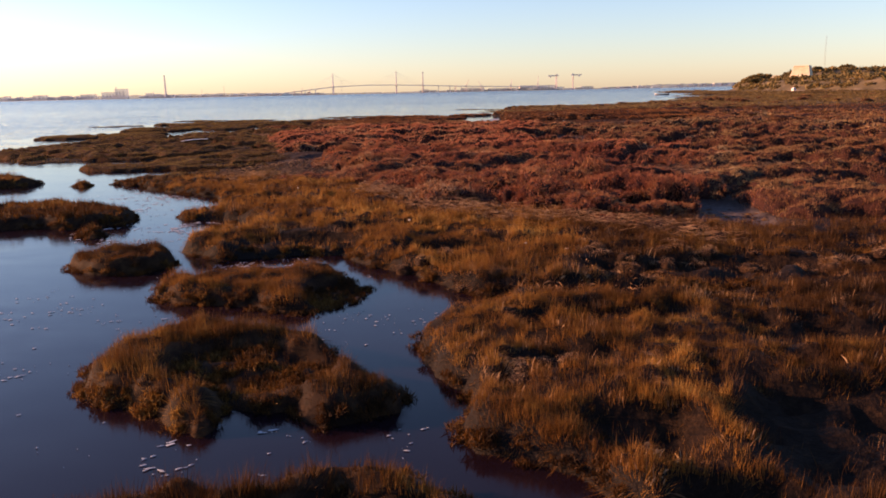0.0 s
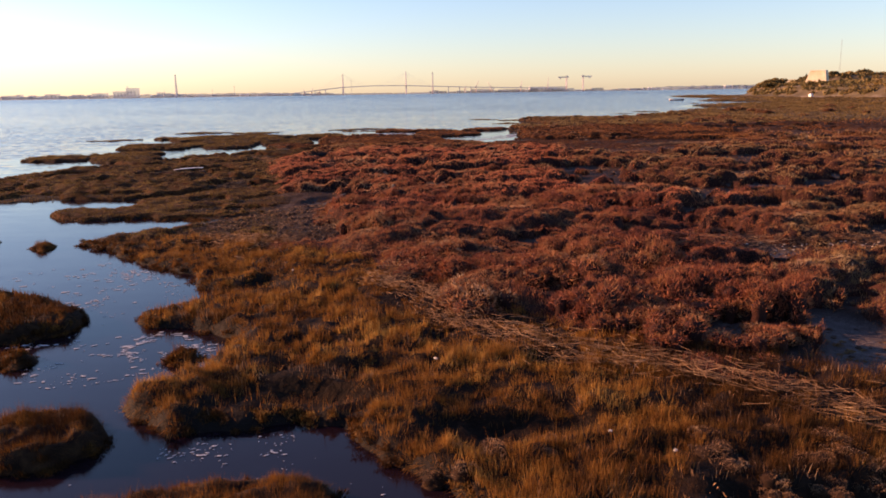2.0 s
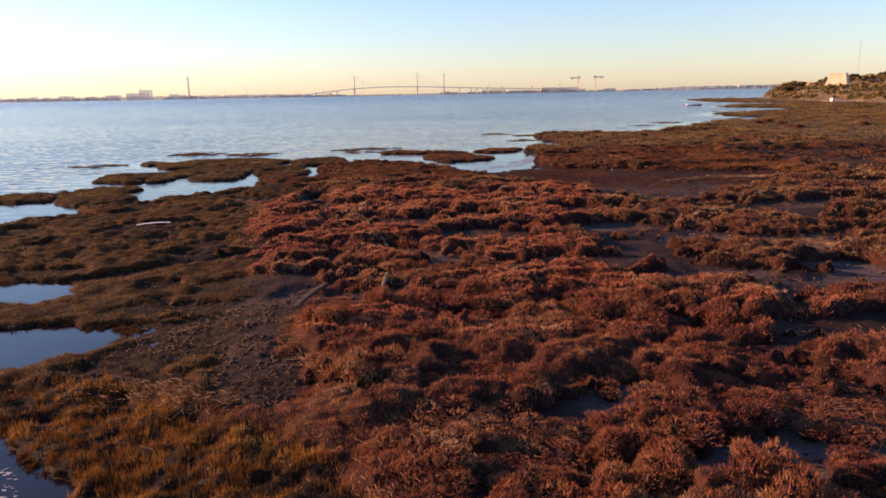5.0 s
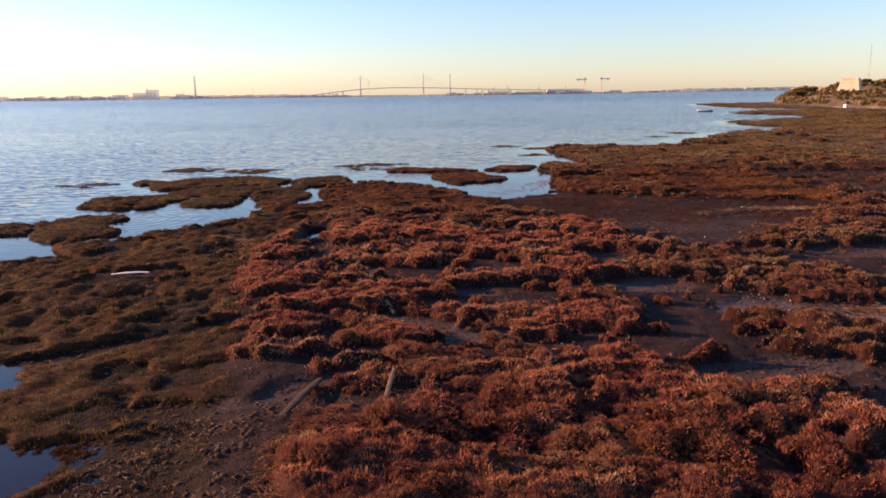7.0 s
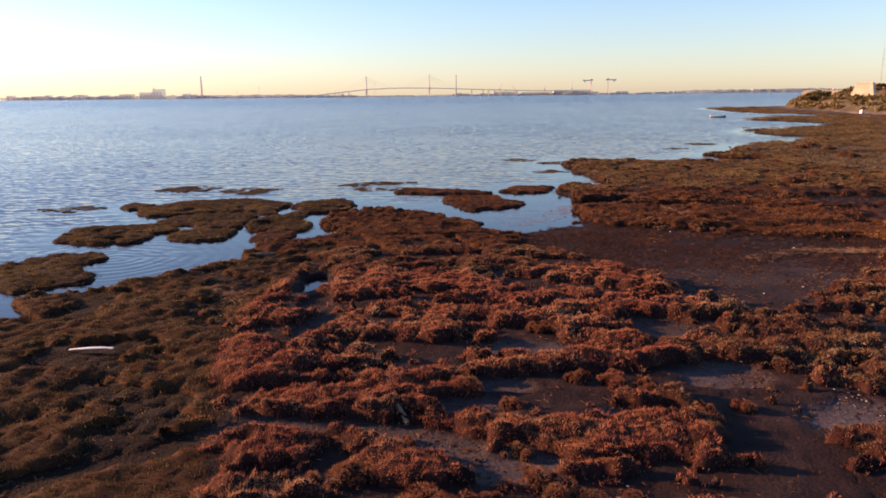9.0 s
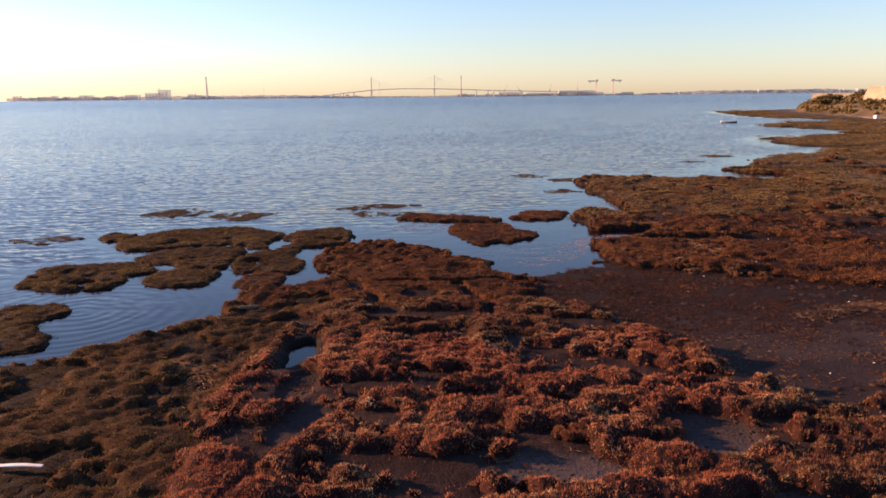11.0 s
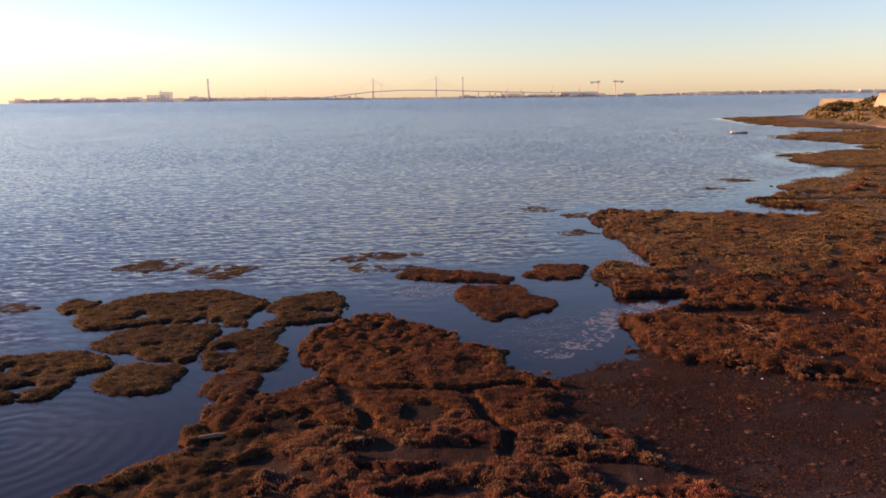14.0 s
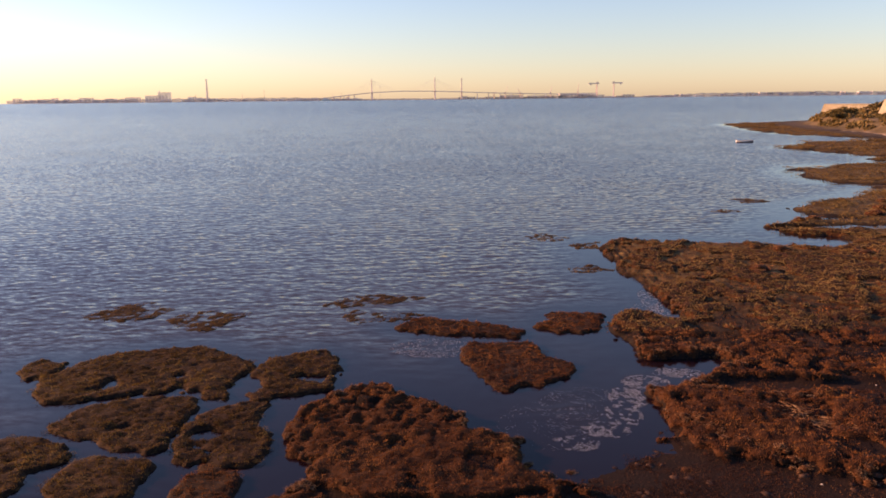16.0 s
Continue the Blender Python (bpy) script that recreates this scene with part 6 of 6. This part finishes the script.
for tx, ty, s in ((136, 276, 1.9), (146, 274, 2.2), (142, 278, 1.6), (111, 268, 2.8), (108, 263, 2.3), (114, 271, 2.7), (109.5, 272, 2.4), (170, 336, 2.6), (176, 338, 2.4), (163, 342, 2.0)):
    tree(hill_at(tx, ty), s)


def bastion(p, q, z0, z1, name, label, stone=M_STONE):
    """A battered stone wall from p to q with a coping, running back into the hill."""
    ob = thing(name, label, "fort wall")
    (ax, ay), (bx, by) = p, q
    dx, dy = bx - ax, by - ay
    ln = math.hypot(dx, dy)
    ux, uy = dx / ln, dy / ln
    nx, ny = uy, -ux
    rows = 6
    def course(k0, k1, out, in_):
        bm = bmesh.new()
        vs = []
        for k in (k0, k1):
            z = z0 + (z1 - z0) * k
            batter = 1.1 * (1 - k)
            cut = min(2.4, ln * 0.2) * k if ln < 20 else 1.2 * k
            for s, w in ((cut, out + batter), (ln - cut * 0.6, out + batter), (ln - cut * 0.6, -in_), (cut, -in_)):
                vs.append(bm.verts.new((ax + ux * s + nx * w, ay + uy * s + ny * w, z)))
        for f in ((0, 1, 5, 4), (1, 2, 6, 5), (2, 3, 7, 6), (3, 0, 4, 7), (4, 5, 6, 7), (3, 2, 1, 0)):
            bm.faces.new([vs[i] for i in f])
        return bm
    for i in range(rows):
        part("stone_course", course(i / rows, (i + 0.97) / rows, 0.0, 4.0), stone, ob)
    part("coping", course(1.0, 1.06, 0.18, 4.1), stone, ob, "projecting stone coping")
    return ob


bastion((120.9, 265.0), (126.6, 260.7), 3.4, 8.1, "fort_bastion", "sunlit pale ochre stone bastion of an old coastal fort")
bastion((137.0, 342.0), (166.0, 326.0), 1.0, 5.9, "fort_wall", "long low ochre stone wall of the coastal fort", M_OLDWALL)
ob = thing("fort_house", "low flat-roofed fort building behind the trees", "building", hill_at(158, 282, -1.5), 10)
part("wall", box(-8, 8, -3, 3, 0, 1.9), M_SLOPE, ob)
part("roof", box(-8.3, 8.3, -3.3, 3.3, 1.9, 2.2), M_SLOPE, ob)
ob = thing("radio_mast", "thin lattice radio mast standing behind the headland", "mast", (203.0, 405.0, 0.0))
for dx, dy in ((-0.5, -0.4), (0.5, -0.4), (0, 0.6)):
    part("leg", beam((dx, dy, 0), (dx * 0.4, dy * 0.4, 27), 0.06), M_STEEL, ob)
bm = bmesh.new()
for i in range(18):
    add_beam(bm, (-0.5 * (1 - i / 30), -0.4 * (1 - i / 30), i * 1.5), (0.5 * (1 - i / 30), -0.4 * (1 - i / 30), i * 1.5 + 1.5), 0.05)
part("bracing", bm, M_STEEL, ob)
ob = thing("beach_hut", "tiny white hut at the foot of the headland", "hut", (94.5, 203.5, 0.3), 20)
part("wall", box(-0.42, 0.42, -0.4, 0.4, 0, 0.6), M_WHITE, ob)
part("roof", box(-0.5, 0.5, -0.48, 0.48, 0.6, 0.9, top=0.25), M_WHITE, ob)

# ---- the far shore across the bay ----
FAR = 4000.0
far_rng = random.Random(5)
bm = bmesh.new()
prev = None
for i in range(-112, 121):
    x = i * 23.0
    z = 5 + 5 * far_rng.random() + (9 + 5 * far_rng.random()) * float(smooth(-x, 700, 1000)) + (16 + 10 * float(fbm(np.array([x * 0.004]), np.array([3.0]), 221, 3)[0]) * 2 + 2 * far_rng.random()) * float(smooth(x, 900, 1500))
    row = [bm.verts.new((x, FAR - 12 + (400 if x > 1000 else 0), -1)), bm.verts.new((x, FAR + 8 + (400 if x > 1000 else 0), 3.5)), bm.verts.new((x, FAR + 160 + (300 if x > 1000 else 0), z)), bm.verts.new((x, FAR + 190 + (300 if x > 1000 else 0), -1))]
    if prev:
        for j in range(3):
            bm.faces.new((prev[j], row[j], row[j + 1], prev[j + 1]))
    prev = row
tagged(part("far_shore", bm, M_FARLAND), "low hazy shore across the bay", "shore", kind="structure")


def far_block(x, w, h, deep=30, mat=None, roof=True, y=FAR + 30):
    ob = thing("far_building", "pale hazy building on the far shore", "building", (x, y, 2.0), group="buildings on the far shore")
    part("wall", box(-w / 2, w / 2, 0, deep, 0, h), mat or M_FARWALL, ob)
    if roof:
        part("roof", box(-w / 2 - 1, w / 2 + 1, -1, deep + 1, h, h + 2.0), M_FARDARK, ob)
    if w > 30 and h > 11:
        for k in range(int(w // 18)):
            part("window_band", box(-w / 2 + 5 + k * 18, -w / 2 + 15 + k * 18, -0.6, 0, h * 0.3, h * 0.75), M_FARDARK, ob)
    return ob


x = -2600.0
while x < -660:
    w = far_rng.uniform(14, 46)
    if not -1860 < x < -1650:
        far_block(x, w, far_rng.choice((9, 12, 14, 16, 20, 25)) * (1.0 if x < -1500 else 0.6))
    x += w * far_rng.uniform(0.7, 1.05)
x = -120.0
while x < 2560:
    w = far_rng.uniform(20, 75)
    far_block(x, w, far_rng.choice((6, 8, 10, 14)) + (6 if x > 1500 else 0), mat=None if far_rng.random() < (0.3 if x < 1000 else 0.25) else M_FARLAND, roof=x < 1000, y=FAR + (30 if x < 1000 else 440))
    x += w * far_rng.uniform(0.9, 1.6)
far_block(-1795, 82, 34, 40)
part("roof_box", box(-24, -19, 4, 10, 52, 62), M_FARWALL, far_block(-1735, 58, 50, 40))

ob = thing("chimney", "tall slender power station chimney on the far shore", "chimney", (-1487, FAR + 20, 0))
part("shaft", beam((0, 0, 0), (0, 0, 120), 11, 6, 12), M_CONCRETE, ob)
part("collar", beam((0, 0, 116), (0, 0, 119), 8, 8, 12), M_FARDARK, ob)


def deck_z(x):
    return float(np.interp(x, [-1010, -880, -740, -590, -420, -254, -113, 60, 300, 560], [4, 11, 26, 41, 47, 45, 40, 33, 26, 20]))


bridge = thing("cable_stayed_bridge", "long pale cable-stayed bridge across the bay", "bridge", (0, FAR + 10, 0))
xs = list(range(-1010, 561, 30))
bm = bmesh.new()
for x0, x1 in zip(xs, xs[1:]):
    z0, z1 = deck_z(x0), deck_z(x1)
    vs = [bm.verts.new(c) for c in ((x0, -8, z0 - 3), (x1, -8, z1 - 3), (x1, 8, z1 - 3), (x0, 8, z0 - 3), (x0, -8, z0 + 1.5), (x1, -8, z1 + 1.5), (x1, 8, z1 + 1.5), (x0, 8, z0 + 1.5))]
    for f in ((0, 1, 5, 4), (1, 2, 6, 5), (2, 3, 7, 6), (3, 0, 4, 7), (4, 5, 6, 7), (3, 2, 1, 0)):
        bm.faces.new([vs[i] for i in f])
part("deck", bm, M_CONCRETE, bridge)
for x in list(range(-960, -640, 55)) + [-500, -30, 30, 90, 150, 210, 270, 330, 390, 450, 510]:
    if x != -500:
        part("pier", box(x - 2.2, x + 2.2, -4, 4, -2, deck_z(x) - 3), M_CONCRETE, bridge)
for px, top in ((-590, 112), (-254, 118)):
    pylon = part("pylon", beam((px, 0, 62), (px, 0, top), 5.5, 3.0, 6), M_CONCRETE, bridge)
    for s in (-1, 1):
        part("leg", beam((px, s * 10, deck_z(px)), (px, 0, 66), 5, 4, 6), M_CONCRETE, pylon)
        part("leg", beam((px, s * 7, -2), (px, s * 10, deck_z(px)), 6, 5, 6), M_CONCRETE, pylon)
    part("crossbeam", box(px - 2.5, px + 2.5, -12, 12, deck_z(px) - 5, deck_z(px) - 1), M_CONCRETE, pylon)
    for k in range(1, 9):
        for s in (-1, 1):
            ex = px + s * k * 18
            part("stay", beam((px, 0, top - 26 + k * 2.6), (ex, 0, deck_z(ex)), 0.3), M_CONCRETE, bridge)
ob = thing("low_bridge", "low older road bridge close above the water", "bridge", (0, FAR - 6, 0))
part("deck", box(-800, -330, -5, 5, 5.5, 8), M_CONCRETE, ob)
for k in range(13):
    part("pier", box(-790 + k * 38, -786 + k * 38, -3, 3, -2, 5.5), M_CONCRETE, ob)
ob = thing("pylon_tower", "tall thin lattice power pylon on the far shore", "pylon", (-113, FAR + 20, 0))
part("shaft", beam((0, 0, 0), (0, 0, 113), 8.5, 4, 8), M_CRANE, ob)
part("head", box(-5, 5, -2, 2, 104, 106), M_CRANE, ob)


def gantry(x, h, side):
    ob = thing("gantry_crane", "big hazy shipyard gantry crane", "crane", (x, FAR + 20, 0), group="shipyard gantry cranes")
    part("leg", beam((0, 0, 0), (0, 0, h - 6), 5, 4.5), M_CRANE, ob)
    part("leg", beam((side * 5, 12, 0), (side * 3, 6, h - 6), 3, 3), M_CRANE, ob)
    part("girder", box(min(-side * 10, side * 46), max(-side * 10, side * 46), -4, 4, h - 8, h - 1.5), M_CRANE, ob)
    part("trolley", box(side * 34 - 4, side * 34 + 4, -5, 5, h - 14, h - 8), M_CRANE, ob)
    part("cab", box(-5, 6, -4, 4, h - 1.5, h + 3), M_CRANE, ob)


gantry(598, 80, -1)
gantry(684, 82, 1)


def jib(x, base, h, reach):
    ob = thing("jib_crane", "slim shipyard jib crane in the haze", "crane", (x, FAR + 24, 0), group="shipyard jib cranes")
    part("tower", beam((0, 0, 0), (0, 0, base), 5, 4), M_CRANE, ob)
    part("jib", beam((0, 0, base), (reach, 0, h), 3.0, 1.6), M_CRANE, ob)
    part("counterweight", box(-reach * 0.4 - 3, -reach * 0.4 + 3, -3, 3, base - 3, base + 3), M_CRANE, ob)
    part("strut", beam((-reach * 0.4, 0, base), (0, 0, base + 12), 1.6), M_CRANE, ob)


for args in ((118, 30, 66, 14), (196, 28, 56, -14), (356, 30, 62, 6), (499, 34, 76, 2), (60, 20, 40, 8), (-760, 16, 40, 4), (-800, 14, 34, -4), (-720, 14, 36, 3)):
    jib(*args)
far_block(505, 200, 24, 60)
far_block(150, 120, 18, 50)
far_block(310, 150, 13, 50)
ob = thing("ferry", "white ship moored off the far quay", "ship", (-830, FAR - 20, 0))
part("hull", box(-28, 28, -6, 6, -1, 7), M_WHITE, ob)
part("deckhouse", box(-18, 12, -5, 5, 7, 13), M_WHITE, ob)
part("funnel", box(-12, -7, -2, 2, 13, 18), M_FARDARK, ob)
for mx, mz in ((-1300, 44), (-1180, 60), (-1560, 40), (-550, 82)):
    ob = thing("far_mast", "thin mast on the far shore", "mast", (mx, FAR + 40, 0))
    part("pole", beam((0, 0, 0), (0, 0, mz), 1.5, 0.9, 5), M_CRANE, ob)
    part("head", box(-1.6, 1.6, -1, 1, mz * 0.86, mz * 0.9), M_CRANE, ob)
